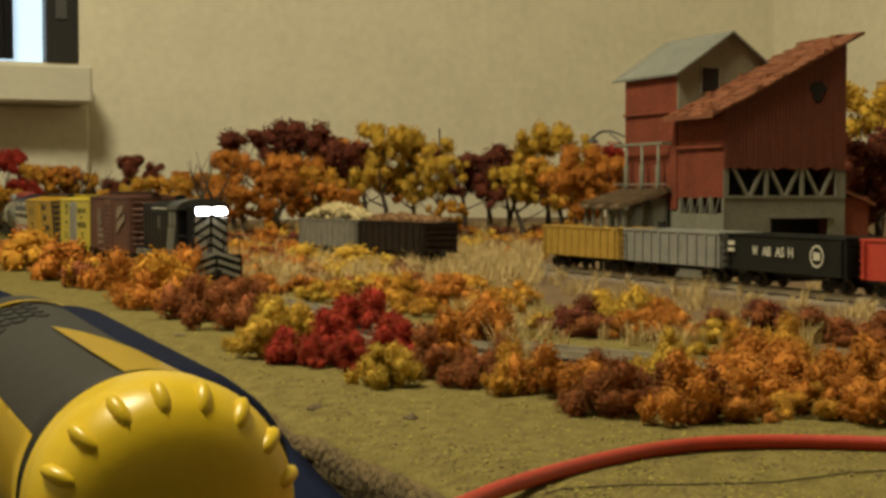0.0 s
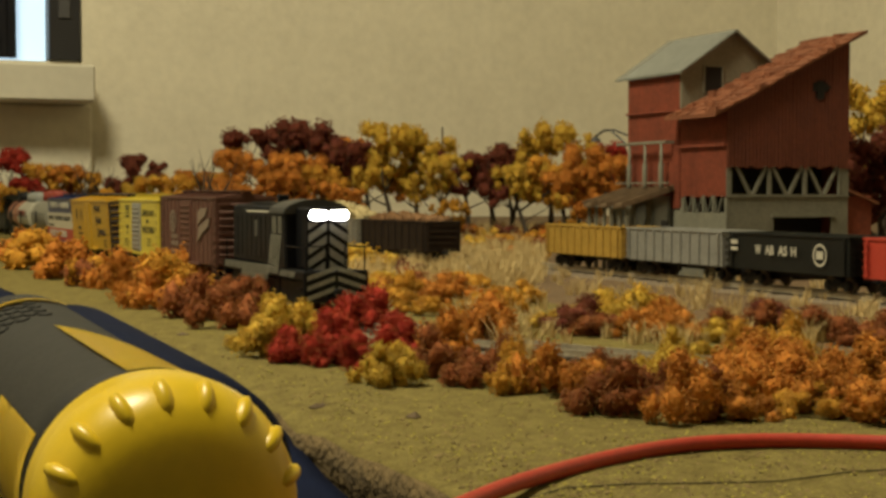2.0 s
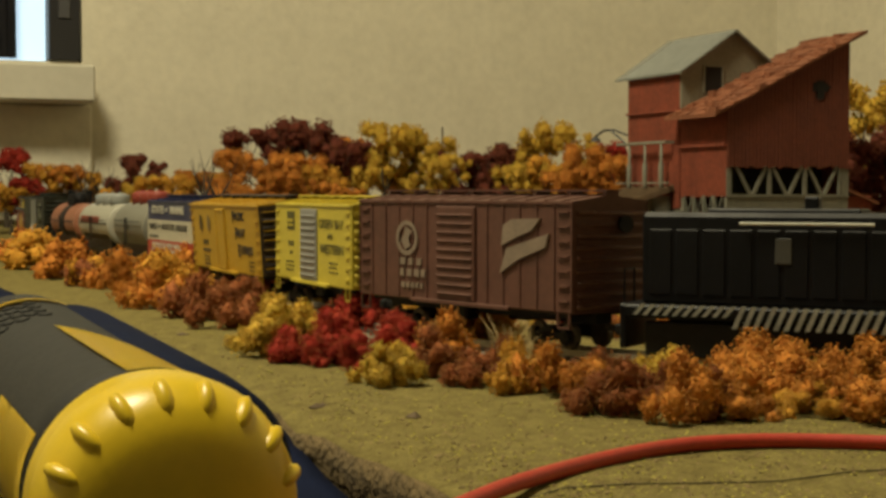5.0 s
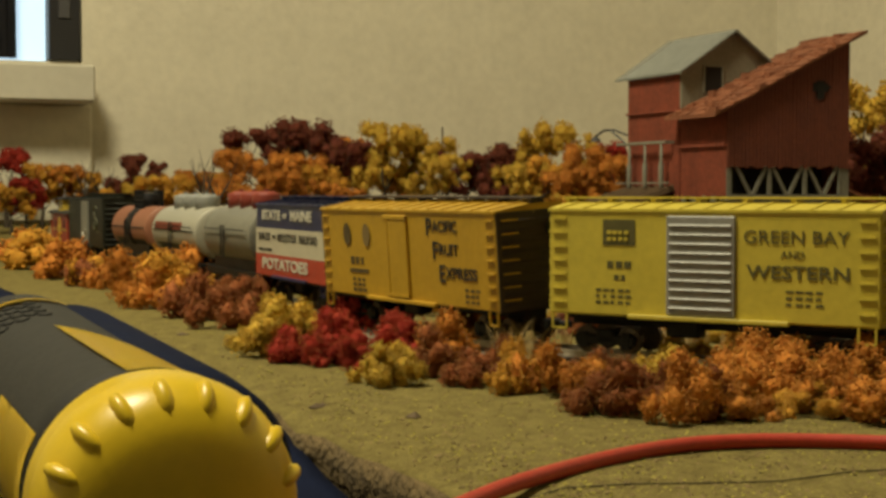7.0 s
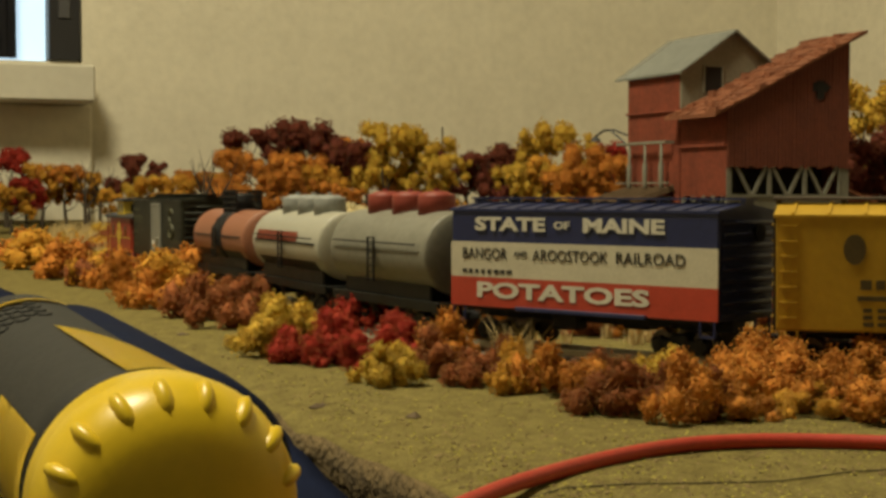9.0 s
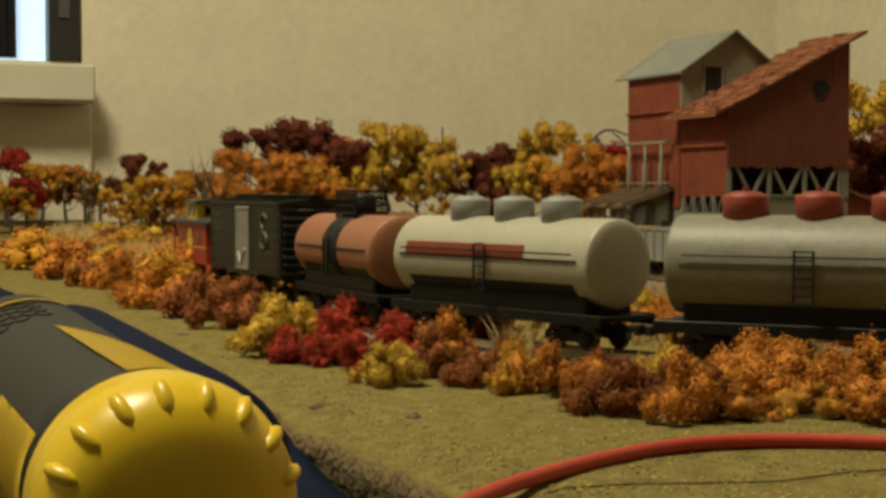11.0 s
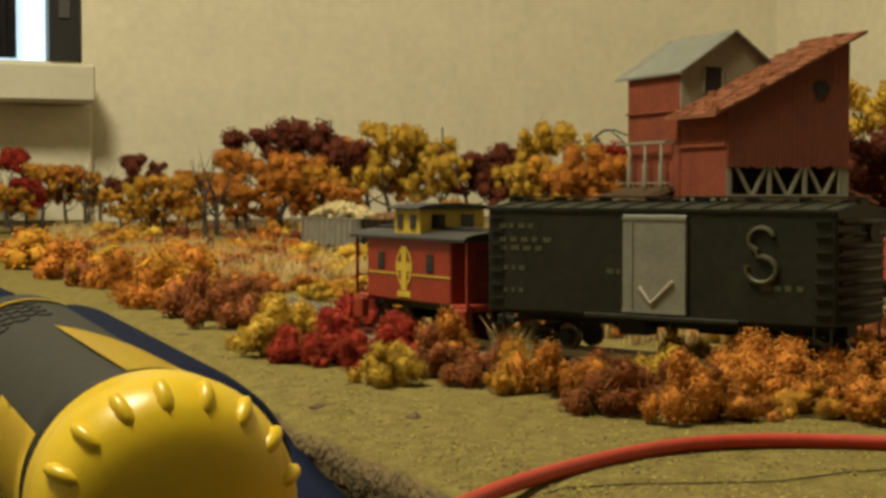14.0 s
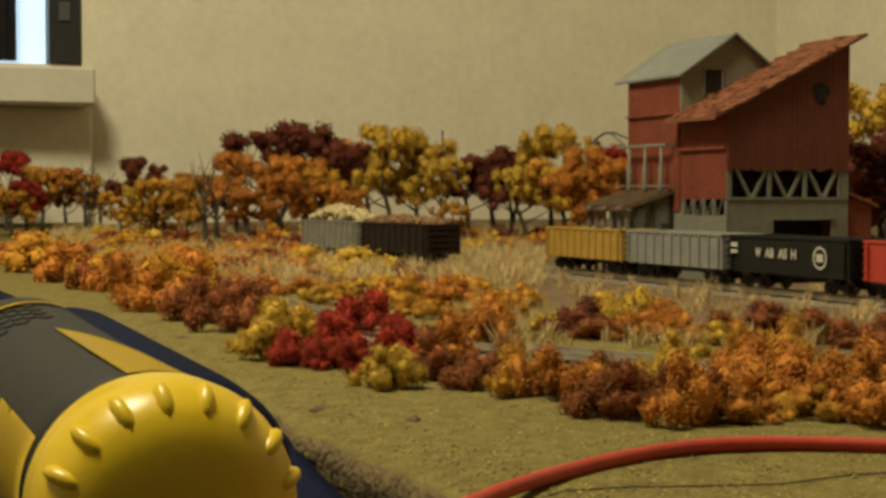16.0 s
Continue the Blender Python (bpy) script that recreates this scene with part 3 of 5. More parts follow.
    # end handrails
    for s in (-1, 1):
        for x in (-.0945, .0945):
            part("handrail", tube(bmesh.new(), [(x, s * .0150, .0175), (x, s * .0150, .0290), (x, s * .0050, .0290), (x, s * .0050, .0175)], .0005, 6), m_b, car)
        part("side_handrail", tube(bmesh.new(), [(.046, s * .0160, .0285), (.0945, s * .0160, .0285)], .0004, 6), m_b, car)
        part("step", boxes((.084, .0935, s * .0165 - .0012, s * .0165 + .0012, .0045, .0055), (.084, .0935, s * .0165 - .0012, s * .0165 + .0012, .0090, .0098)), m_b, deck)
        coupler(car, s * .0962)
        truck(car, s * .060)
    for x in (-.060, .060):
        part("truck_cover", boxes((x - .026, x + .026, -.0135, -.0118, .0015, .0150, .0008)), M_BLACK, car)
        part("truck_cover", boxes((x - .026, x + .026, .0118, .0135, .0015, .0150, .0008)), M_BLACK, car)
    part("exhaust_stack", boxes((-.02, -.014, -.003, .003, .048, .0525, .0006)), m_b, hd)
    # drawn out to the full 171 mm over the end plates
    for o in car.children_recursive:
        if o.name.startswith("wheel"):
            o.location.x *= .875
        else:
            up = 1.0 if o.name.startswith(("truck", "coupler")) else 1.18
            for v in o.data.vertices:
                v.co.x *= .875
                v.co.z *= up
            o.location.x *= .875
            o.location.z *= up
    return car


def caboose():
    red = mat("caboose_red", (.27, .030, .014), .5, var=.25, scale=60)
    yel = mat("caboose_yellow", (.55, .40, .045), .55, var=.15, scale=80)
    roofm = mat("caboose_roof", (.030, .030, .032), .6, var=.3)
    car = thing("caboose", Matrix.Identity(4), "red caboose with yellow cupola and cross emblem", "caboose", "cars of the moving train")
    z0, w = SILL - .001, .0165
    h = .0385
    part("body", boxes((-h, h, -w, w, z0, z0 + .0282, .0006)), red, car)
    bm = bmesh.new()
    arc = [(-w - .0018, z0 + .0276)] + [((w + .0018) * -math.cos(k), z0 + .0288 + .0030 * math.sin(k)) for k in np.linspace(0.0, math.pi, 9)] + [(w + .0018, z0 + .0276)]
    prism(bm, arc, -h - .0145, h + .0145)
    for v in bm.verts:
        v.co = Vector((v.co.y, v.co.x, v.co.z))
    bmesh.ops.recalc_face_normals(bm, faces=bm.faces)
    roof = part("roof", bm, roofm, car)
    part("running_board", boxes((-h - .0145, -.014, -.004, .004, z0 + .0325, z0 + .0332), (.011, h + .0145, -.004, .004, z0 + .0325, z0 + .0332)), roofm, roof)
    cup = part("cupola", boxes((-.0135, .0105, -w + .0008, w - .0008, z0 + .0280, z0 + .0415, .0005)), yel, car, "yellow cupola")
    bm = bmesh.new()
    arc = [(-w - .0012, z0 + .0412)] + [((w + .0012) * -math.cos(k), z0 + .0418 + .0022 * math.sin(k)) for k in np.linspace(0.0, math.pi, 9)] + [(w + .0012, z0 + .0412)]
    prism(bm, arc, -.0165, .0135)
    for v in bm.verts:
        v.co = Vector((v.co.y, v.co.x, v.co.z))
    bmesh.ops.recalc_face_normals(bm, faces=bm.faces)
    part("cupola_roof", bm, roofm, cup)
    for x in (-.0075, .0045):
        part("window", boxes((x - .0026, x + .0026, -w + .0003, -w + .0012, z0 + .0325, z0 + .0390)), M_GLASS, cup)
    for y in (-.007, .007):
        part("window", boxes((.0104, .0109, y - .0032, y + .0032, z0 + .0325, z0 + .0390)), M_GLASS, cup)
    for x in (-.024, .021):
        part("window", boxes((x - .0030, x + .0030, -w - .0004, -w + .0003, z0 + .0135, z0 + .0215)), M_GLASS, car)
    part("stripe", boxes((-h, h, -w - .0003, -w + .0002, z0 + .0115, z0 + .0122)), yel, car, "thin yellow line")
    # cross-in-circle emblem
    bm = bmesh.new()
    box(bm, -.0095, .0055, -w - .0005, -w + .0002, z0 + .0132, z0 + .0172)
    box(bm, -.0044, .0004, -w - .00055, -w + .0002, z0 + .0045, z0 + .0245)
    box(bm, -.0080, .0040, -w - .0005, -w + .0002, z0 + .0015, z0 + .0042)
    n = 24
    for k in range(n):
        a0, a1 = 2 * math.pi * k / n, 2 * math.pi * (k + 1) / n
        vs = [bm.verts.new((-.002 + math.cos(a) * r * .8, -w - .00045, z0 + .0152 + math.sin(a) * r)) for a, r in ((a0, .0075), (a1, .0075), (a1, .0090), (a0, .0090))]
        bm.faces.new(vs)
    part("emblem", bm, yel, car, "yellow cross emblem")
    for s in (-1, 1):
        part("platform", boxes((s * h, s * (h + .013), -w, w, z0 - .002, z0 + .0006, .0004) if s > 0 else (-h - .013, -h, -w, w, z0 - .002, z0 + .0006, .0004)), red, car)
        for y in (-w + .001, w - .001):
            part("platform_steps", boxes((s * (h + .0085) - .0045, s * (h + .0085) + .0045, y - .0020, y + .0020, z0 - .0105, z0 - .0010, .0005)), red, car)
            part("end_post", boxes((s * (h + .0125) - .0006, s * (h + .0125) + .0006, y - .0006, y + .0006, z0, z0 + .0276)), red, car)
        part("end_rail", boxes((s * (h + .0125) - .0004, s * (h + .0125) + .0004, -w, w, z0 + .009, z0 + .0098)), red, car)
        part("end_ladder", boxes(*[(s * (h + .0128) - .0004, s * (h + .0128) + .0004, .002, .009, z0 + .002 + k * .0035, z0 + .0026 + k * .0035) for k in range(8)]), red, car)
        part("door", boxes((s * h - .0005, s * h + .0005, -.0045, .0045, z0 + .001, z0 + .0235)), mat("caboose_door", (.14, .02, .012), .5), car)
        coupler(car, s * (h + .013))
        truck(car, s * .026)
    part("underframe", boxes((-h, h, -.009, .009, z0 - .004, z0, .0004)), M_BLACK, car)
    return car


def build_train():
    """All cars of the train in order, each with its distance behind the leading car's datum."""
    cars = []
    loco = locomotive()
    brown = mat("boxcar_brown", (.115, .048, .034), .62, var=.25, scale=50)
    yellow = mat("boxcar_yellow", (.56, .46, .055), .5, var=.12, scale=45)
    orange = mat("boxcar_orange_yellow", (.47, .285, .020), .5, var=.12, scale=45)
    dkbrown = mat("boxcar_dark_roof", (.035, .022, .016), .6, var=.3)
    navy = mat("boxcar_navy", (.011, .017, .075), .45, var=.2, scale=50)
    green = mat("boxcar_dark_green", (.019, .020, .014), .5, spec=.2, var=.35, scale=50)
    silver = mat("door_silver", (.27, .27, .255), .4, var=.15)
    cream = mat("band_cream", (.49, .46, .35), .55, var=.12)
    redb = mat("band_red", (.37, .042, .020), .5, var=.15)

    m_faint = mat("faded_white", (.24, .185, .14), .7, var=.2)
    m_olive = mat("faded_black", (.095, .085, .022), .7, var=.3)
    b1 = boxcar("boxcar", .1413, .0440, .036, brown, "weathered brown boxcar with round white emblem", door=brown, ribs=14)
    f = front(.036)
    bm = bmesh.new()
    for k in range(28):
        a0, a1 = 2 * math.pi * k / 28, 2 * math.pi * (k + 1) / 28
        bm.faces.new([bm.verts.new((math.cos(a) * r, math.sin(a) * r, 0)) for a, r in ((a0, .0058), (a0, .0078), (a1, .0078), (a1, .0058))])
    bm.faces.new([bm.verts.new((x * .0042, y * .0052, 0)) for x, y in ((-1, -.2), (-.3, -1), (.6, -.7), (.3, 0), (.9, .6), (-.2, 1), (-.5, .3))])
    part("emblem", bm, m_faint, b1, "round white emblem", f(-.034, .043, .0008))
    bars(b1, .036, -0.039, -0.021, .0325, 3, .0030, m_faint, .0006)
    bars(b1, .036, -0.039, -0.019, .0275, 4, .0032, m_faint, .0006)
    bars(b1, .036, -0.038, -0.021, .0220, 5, .0022, m_faint, .0006)
    bm = bmesh.new()
    prism(bm, [(.030, .0415), (.031, .0500), (.036, .0525), (.053, .0530), (.048, .0480), (.040, .0455)], -.0190, -.0175)
    prism(bm, [(.029, .0300), (.033, .0405), (.058, .0470), (.056, .0415), (.040, .0360)], -.0190, -.0175)
    part("slogan_patch", bm, m_faint, b1, "angular white painted patch")

    b2 = boxcar("boxcar", .134, .0412, .036, yellow, "yellow boxcar with silver ribbed door and black lettering", door=silver, door_x=-.0015, door_w=.028)
    letters("lettering", "GREEN BAY", .0068, m_olive, b2, f(.0355, .0470), .040)
    letters("lettering", "AND", .0040, m_olive, b2, f(.0345, .0408), .009)
    letters("lettering", "WESTERN", .0068, m_olive, b2, f(.0365, .0342), .039, .0001)
    part("emblem", boxes((-.043, -.029, -.0183, -.0178, .043, .053)), m_olive, b2, "black square emblem")
    bars(b2, .036, -.041, -.0310, .0480, 4, .0014, yellow, .0006)
    bars(b2, .036, -.041, -.0310, .0455, 4, .0014, yellow, .0006)
    bars(b2, .036, -.041, -.030, .0355, 3, .0028, m_olive)
    bars(b2, .036, -.038, -.032, .0305, 2, .0022, m_olive)
    for z in (.0255, .0232, .0208):
        bars(b2, .036, -.046, -.030, z, 5, .0011, m_olive)
        bars(b2, .036, .032, .047, z + .002, 4, .0010, m_olive)

    b3 = boxcar("refrigerator_car", .1640, .0413, .036, orange, "orange-yellow refrigerator car with dark brown roof and ends", m_ends=dkbrown, walkway=dkbrown, ribs=0, door=orange, door_x=-.004, door_w=.022, plain_door=True)
    for o in b3.children:
        if o.name.startswith("end_ribs"):
            o.data.materials[0] = dkbrown
    part("end_panel", boxes((.0818, .0826, -.0178, .0178, SILL, SILL + .0410)), dkbrown, b3, "dark brown end")
    part("end_panel", boxes((-.0826, -.0818, -.0178, .0178, SILL, SILL + .0410)), dkbrown, b3, "dark brown end")
    for word, x0, w, z in (("PACIFIC", .024, .027, .0500), ("FRUIT", .029, .022, .0400), ("EXPRESS", .034, .032, .0300)):
        letters("lettering", word[0], .0105, M_LETTER_K, b3, f(x0 + .0024, z - .0006), .0050, .0002)
        letters("lettering", word[1:], .0070, M_LETTER_K, b3, f(x0 + .0058 + (w - .0058) / 2, z), w - .0058, .0001)
    m_st = mat("stencil_brown", (.085, .060, .022), .6, var=.3)
    for x, c in ((-.054, m_st), (-.034, mat("emblem_brown", (.20, .14, .05), .6))):
        bm = bmesh.new()
        bmesh.ops.create_circle(bm, cap_ends=True, radius=.0043, segments=24)
        part("emblem", bm, c, b3, "round painted emblem", f(x, .0450, .0005) @ Matrix.Diagonal((.9, 1.25, 1, 1)))
    bars(b3, .036, -.052, -.036, .0325, 3, .0035, m_st)
    part("underline", boxes((-.053, -.034, -.0183, -.0178, .0268, .0286)), m_st, b3)
    for z in (.0235, .0210, .0185):
        bars(b3, .036, -.051, -.036, z, 3, .0015, m_st)
        bars(b3, .036, .055, .068, z, 3, .0012, m_st)

    b4 = boxcar("boxcar", .1340, .0408, .036, navy, "boxcar painted in blue, white and red bands", door=None)
    for s in (-1, 1):
        y0, y1 = (-.0183, -.0178) if s < 0 else (.0178, .0183)
        part("white_band", boxes((-.0668, .0668, y0, y1, SILL + .0125, SILL + .0272)), cream, b4, "cream white band")
        part("red_band", boxes((-.0668, .0668, y0, y1, SILL + .0003, SILL + .0125)), redb, b4, "red band")
    for word, x0, x1, size, z, material, bold in (("STATE", -.053, -.015, .0074, .0345, M_LETTER_W, .0003), ("OF", -.0105, -.0025, .0042, .0345, M_LETTER_W, .0001), ("MAINE", .004, .043, .0074, .0345, M_LETTER_W, .0003),
                                                  ("BANGOR", -.060, -.0355, .0066, .0222, M_LETTER_K, 0), ("AND", -.0315, -.0245, .0034, .0225, M_LETTER_K, 0), ("AROOSTOOK", -.0215, .0165, .0066, .0222, M_LETTER_K, 0),
                                                  ("RAILROAD", .0205, .0525, .0066, .0222, M_LETTER_K, 0), ("POTATOES", -.052, .036, .0086, .0070, M_LETTER_W, .0003)):
        letters("lettering", word, size, material, b4, f((x0 + x1) / 2, SILL + z, .0006), x1 - x0, bold)
    bars(b4, .036, -.060, -.032, SILL + .0150, 8, .0016, M_LETTER_K, .0005)

    greyt = mat("tank_grey", (.19, .185, .150), .5, var=.2, scale=50)
    redt = mat("tank_red", (.24, .040, .026), .5, var=.2)
    whitet = mat("tank_white", (.37, .36, .295), .42, var=.1, scale=50)
    t1 = tank_car(.112, greyt, greyt, "weathered grey tank car with red domes", .0190, (-.028, 0, .028), redt)
    t2 = tank_car(.132, whitet, M_BLACK, "white tank car with orange stripe, black belly and grey domes", .0180, (-.030, 0, .030), mat("dome_grey", (.26, .27, .26), .45, var=.15), None, mat("tank_stripe", (.36, .085, .045), .5))
    t3 = tank_car(.126, mat("tank_salmon", (.28, .115, .065), .5, var=.12, scale=50), M_BLACK, "salmon pink tank car with black band and railed dome", .0175, (), None, M_BLACK, None, True)
    part("placard", boxes((.019, .031, -.0168, -.0160, .0075, .0120)), M_LETTER_W, t3.children[0], "white placard", Matrix.Identity(4) @ pose(0, 0, 0, -24, 0, 0))
    part("placard", boxes((-.040, -.026, -.0168, -.0160, .0080, .0110)), M_LETTER_W, t3.children[0], "white placard", pose(0, 0, 0, -24, 0, 0))
    part("heralds", boxes((.040, .052, -.0186, -.0180, -.0045, -.0020), (.034, .046, -.0186, -.0180, .0010, .0030)), mat("herald_navy", (.03, .03, .08), .6), t2.children[0], "small dark blue herald")
    b5 = boxcar("boxcar", .1480, .0415, .036, green, "dark green-black boxcar with grey sliding door", door=mat("door_grey", (.20, .20, .175), .5, var=.2), door_x=.003, door_w=.027, plain_door=True)
    bm = bmesh.new()
    pts = [(math.cos(a) * .0048, .0065 + math.sin(a) * .0042) for a in np.linspace(.3, 4.3, 12)] + [(math.cos(a) * .0058, -.0045 + math.sin(a) * .0048) for a in np.linspace(1.8, -3.4, 16)]
    tube(bm, [(x, z, 0) for x, z in pts], .0010, 6)
    part("script_emblem", bm, mat("script_olive", (.055, .055, .026), .6), b5, "faded olive script emblem", f(.046, .0400))
    for x0, x1, z, n in ((-.068, -.050, .0500, 4), (-.068, -.042, .0445, 5), (-.068, -.045, .0410, 4), (-.066, -.055, .0330, 3), (-.018, -.010, .0330, 2), (-.066, -.055, .0240, 3), (.046, .064, .0290, 4)):
        bars(b5, .036, x0, x1, z, n, .0020, mat("script_olive", (.055, .055, .026), .6))
    bm = bmesh.new()
    tube(bm, [(-.003, .0275, 0), (.002, .0215, 0), (.011, .0300, 0)], .0006, 6)
    part("scuff", bm, M_LETTER_W, b5, "pale scrape on the door", Matrix.Translation((0, -.0195, 0)) @ pose(0, 0, 0, 90, 0, 0))
    cab = caboose()
    for car, kx, ky, roll in ((b1, 1.085, 1.09, 0), (b2, 1.005, .955, 0), (b3, .981, 1.135, 4.0), (b4, 1.006, 1.03, 0), (b5, 1.028, 1.17, 0), (cab, 1.0, 1.08, 0), (loco, 1.0, 1.10, 0)):
        resize(car, kx, ky, roll)
    return [loco, b1, b2, b3, b4, t1, t2, t3, b5, cab]
# ---------------------------------------------------------------- foliage
def lump_arrays(rng, centres, radii, grain, per, sub=2):
    """Foam clump: bumpy cores covered with small crumbs. Returns vertices and triangles."""
    V, T = [], []
    base = bmesh.new()
    bmesh.ops.create_icosphere(base, subdivisions=sub, radius=1.0)
    bv = np.array([v.co[:] for v in base.verts])
    bt = np.array([[v.index for v in f.verts] for f in base.faces])
    base.free()
    tet = np.array([(1, 1, 1), (1, -1, -1), (-1, 1, -1), (-1, -1, 1)], float) * .8
    ot = np.array([(0, 1, 2), (0, 3, 1), (0, 2, 3), (1, 3, 2)])
    n = 0
    for c, r in zip(centres, radii):
        k = np.array([noise.noise(Vector((*(v * r * 1.1 / grain / 3 + np.array(c) * 300),))) for v in bv])
        vv = bv * (r * 0.84 * (1 + 0.70 * k))[:, None] + np.array(c)
        V.append(vv)
        T.append(bt + n)
        n += len(bv)
        m = int(per * (r / 0.008) ** 1.6)
        d = rng.normal(size=(m, 3))
        d /= np.linalg.norm(d, axis=1)[:, None]
        kk = np.array([noise.noise(Vector((*(v * r * 1.1 / grain / 3 + np.array(c) * 300),))) for v in d])
        rad = r * (0.82 + 0.68 * kk + rng.uniform(-0.03, 0.17, m))
        pos = d * rad[:, None] + np.array(c)
        q = tet[None] * (grain * rng.uniform(.45, 1.0, (m, 1, 1))) * rng.uniform(.6, 1.4, (m, 4, 1)) + rng.normal(size=(m, 4, 3)) * grain * .25
        ang, tip = rng.uniform(0, 6.28, m)[:, None], rng.uniform(0, 6.28, m)[:, None]
        x, y, z = q[..., 0], q[..., 1], q[..., 2]
        x, z = x * np.cos(ang) - z * np.sin(ang), x * np.sin(ang) + z * np.cos(ang)
        x, y = x * np.cos(tip) - y * np.sin(tip), x * np.sin(tip) + y * np.cos(tip)
        V.append((np.stack([x, y, z], -1) + pos[:, None]).reshape(-1, 3))
        T.append((ot[None] + (np.arange(m) * 4)[:, None, None]).reshape(-1, 3) + n)
        n += 4 * m
    return np.concatenate(V), np.concatenate(T)


def foam_mesh(name, rng, centres, radii, grain, per, sub=2):
    v, t = lump_arrays(rng, centres, radii, grain, per, sub)
    me = bpy.data.meshes.new(name)
    me.from_pydata(v.tolist(), [], t.tolist())
    me.polygons.foreach_set("use_smooth", [True] * len(me.polygons))
    return me


RNG = np.random.default_rng(7)


def bush_mesh(k, fine=640):
    """Low ragged clump about 2 cm across, standing on z 0."""
    n = RNG.integers(11, 17)
    cs, rs = [], []
    lean = RNG.uniform(-.4, .4, 2)
    for i in range(n):
        r = RNG.uniform(.0024, .0052)
        a, d = RNG.uniform(0, 6.28), .0115 * RNG.uniform(0, 1) ** .6
        z = r * .7 + RNG.uniform(0, .0115) * max(0, 1 - (d / .0125) ** 2)
        cs.append((math.cos(a) * d + lean[0] * z, math.sin(a) * d + lean[1] * z, z))
        rs.append(r)
    return foam_mesh("foam", RNG, cs, rs, .00050 if fine > 200 else .0010, fine, 1)


BUSHES = [bush_mesh(k) for k in range(9)]
FAR_BUSHES = [bush_mesh(k, 130) for k in range(5)]
FOAM = {
    "orange": mat("foam_orange", (0.476, 0.150, 0.026), .95, var=.42, scale=75, bump=1.0, bscale=1100, dist=.0012, spec=.08, sss=.15, isl=.4, colour2=(0.799, 0.322, 0.064)),
    "amber": mat("foam_amber", (0.554, 0.232, 0.028), .95, var=.42, scale=75, bump=1.0, bscale=1100, dist=.0012, spec=.08, sss=.15, isl=.4, colour2=(0.864, 0.455, 0.071)),
    "yellow": mat("foam_yellow", (0.671, 0.347, 0.035), .95, var=.42, scale=75, bump=1.0, bscale=1100, dist=.0012, spec=.08, sss=.15, isl=.4, colour2=(0.880, 0.599, 0.102)),
    "rust": mat("foam_rust", (0.255, 0.077, 0.033), .95, var=.42, scale=75, bump=1.0, bscale=1100, dist=.0012, spec=.08, sss=.15, isl=.4, colour2=(0.444, 0.155, 0.059)),
    "maroon": mat("foam_maroon", (0.117, 0.032, 0.024), .95, var=.42, scale=75, bump=1.0, bscale=1100, dist=.0012, spec=.08, sss=.15, isl=.4, colour2=(0.244, 0.072, 0.045)),
    "crimson": mat("foam_crimson", (0.300, 0.023, 0.021), .95, var=.42, scale=75, bump=1.0, bscale=1100, dist=.0012, spec=.08, sss=.15, isl=.4, colour2=(0.510, 0.061, 0.039)),
}
NAMES = {"orange": "orange", "amber": "amber orange", "yellow": "golden yellow", "rust": "rusty brown", "maroon": "dark maroon", "crimson": "deep red"}
TINTED = {}


def tinted(me, tint):
    """The same clump in another foam colour."""
    if (me.name, tint) not in TINTED:
        c = me.copy()
        c.materials.clear()
        c.materials.append(FOAM[tint])
        TINTED[(me.name, tint)] = c
    return TINTED[(me.name, tint)]


def bush(x, y, size, tint, squash=1.0, place="on the layout turf"):
    pool = BUSHES if y < 1.1 else FAR_BUSHES
    me = tinted(pool[RNG.integers(0, len(pool))], tint)
    ob = new("bush", me)
    k = size / .022
    z = ground_z(x, y)
    ob.matrix_basis = Matrix.LocRotScale((x, y, z - .0006), Euler((RNG.uniform(-.1, .1), RNG.uniform(-.1, .1), RNG.uniform(0, 6.28))), (k * RNG.uniform(.85, 1.25), k * RNG.uniform(.8, 1.15), k * squash * RNG.uniform(.78, 1.15)))
    return tagged(ob, f"{NAMES[tint]} foam foliage bush {place}", "bush", "autumn bushes along the track")


M_BARK = mat("tree_bark", (.055, .042, .030), .9, var=.4, scale=200, bump=.6, bscale=900)


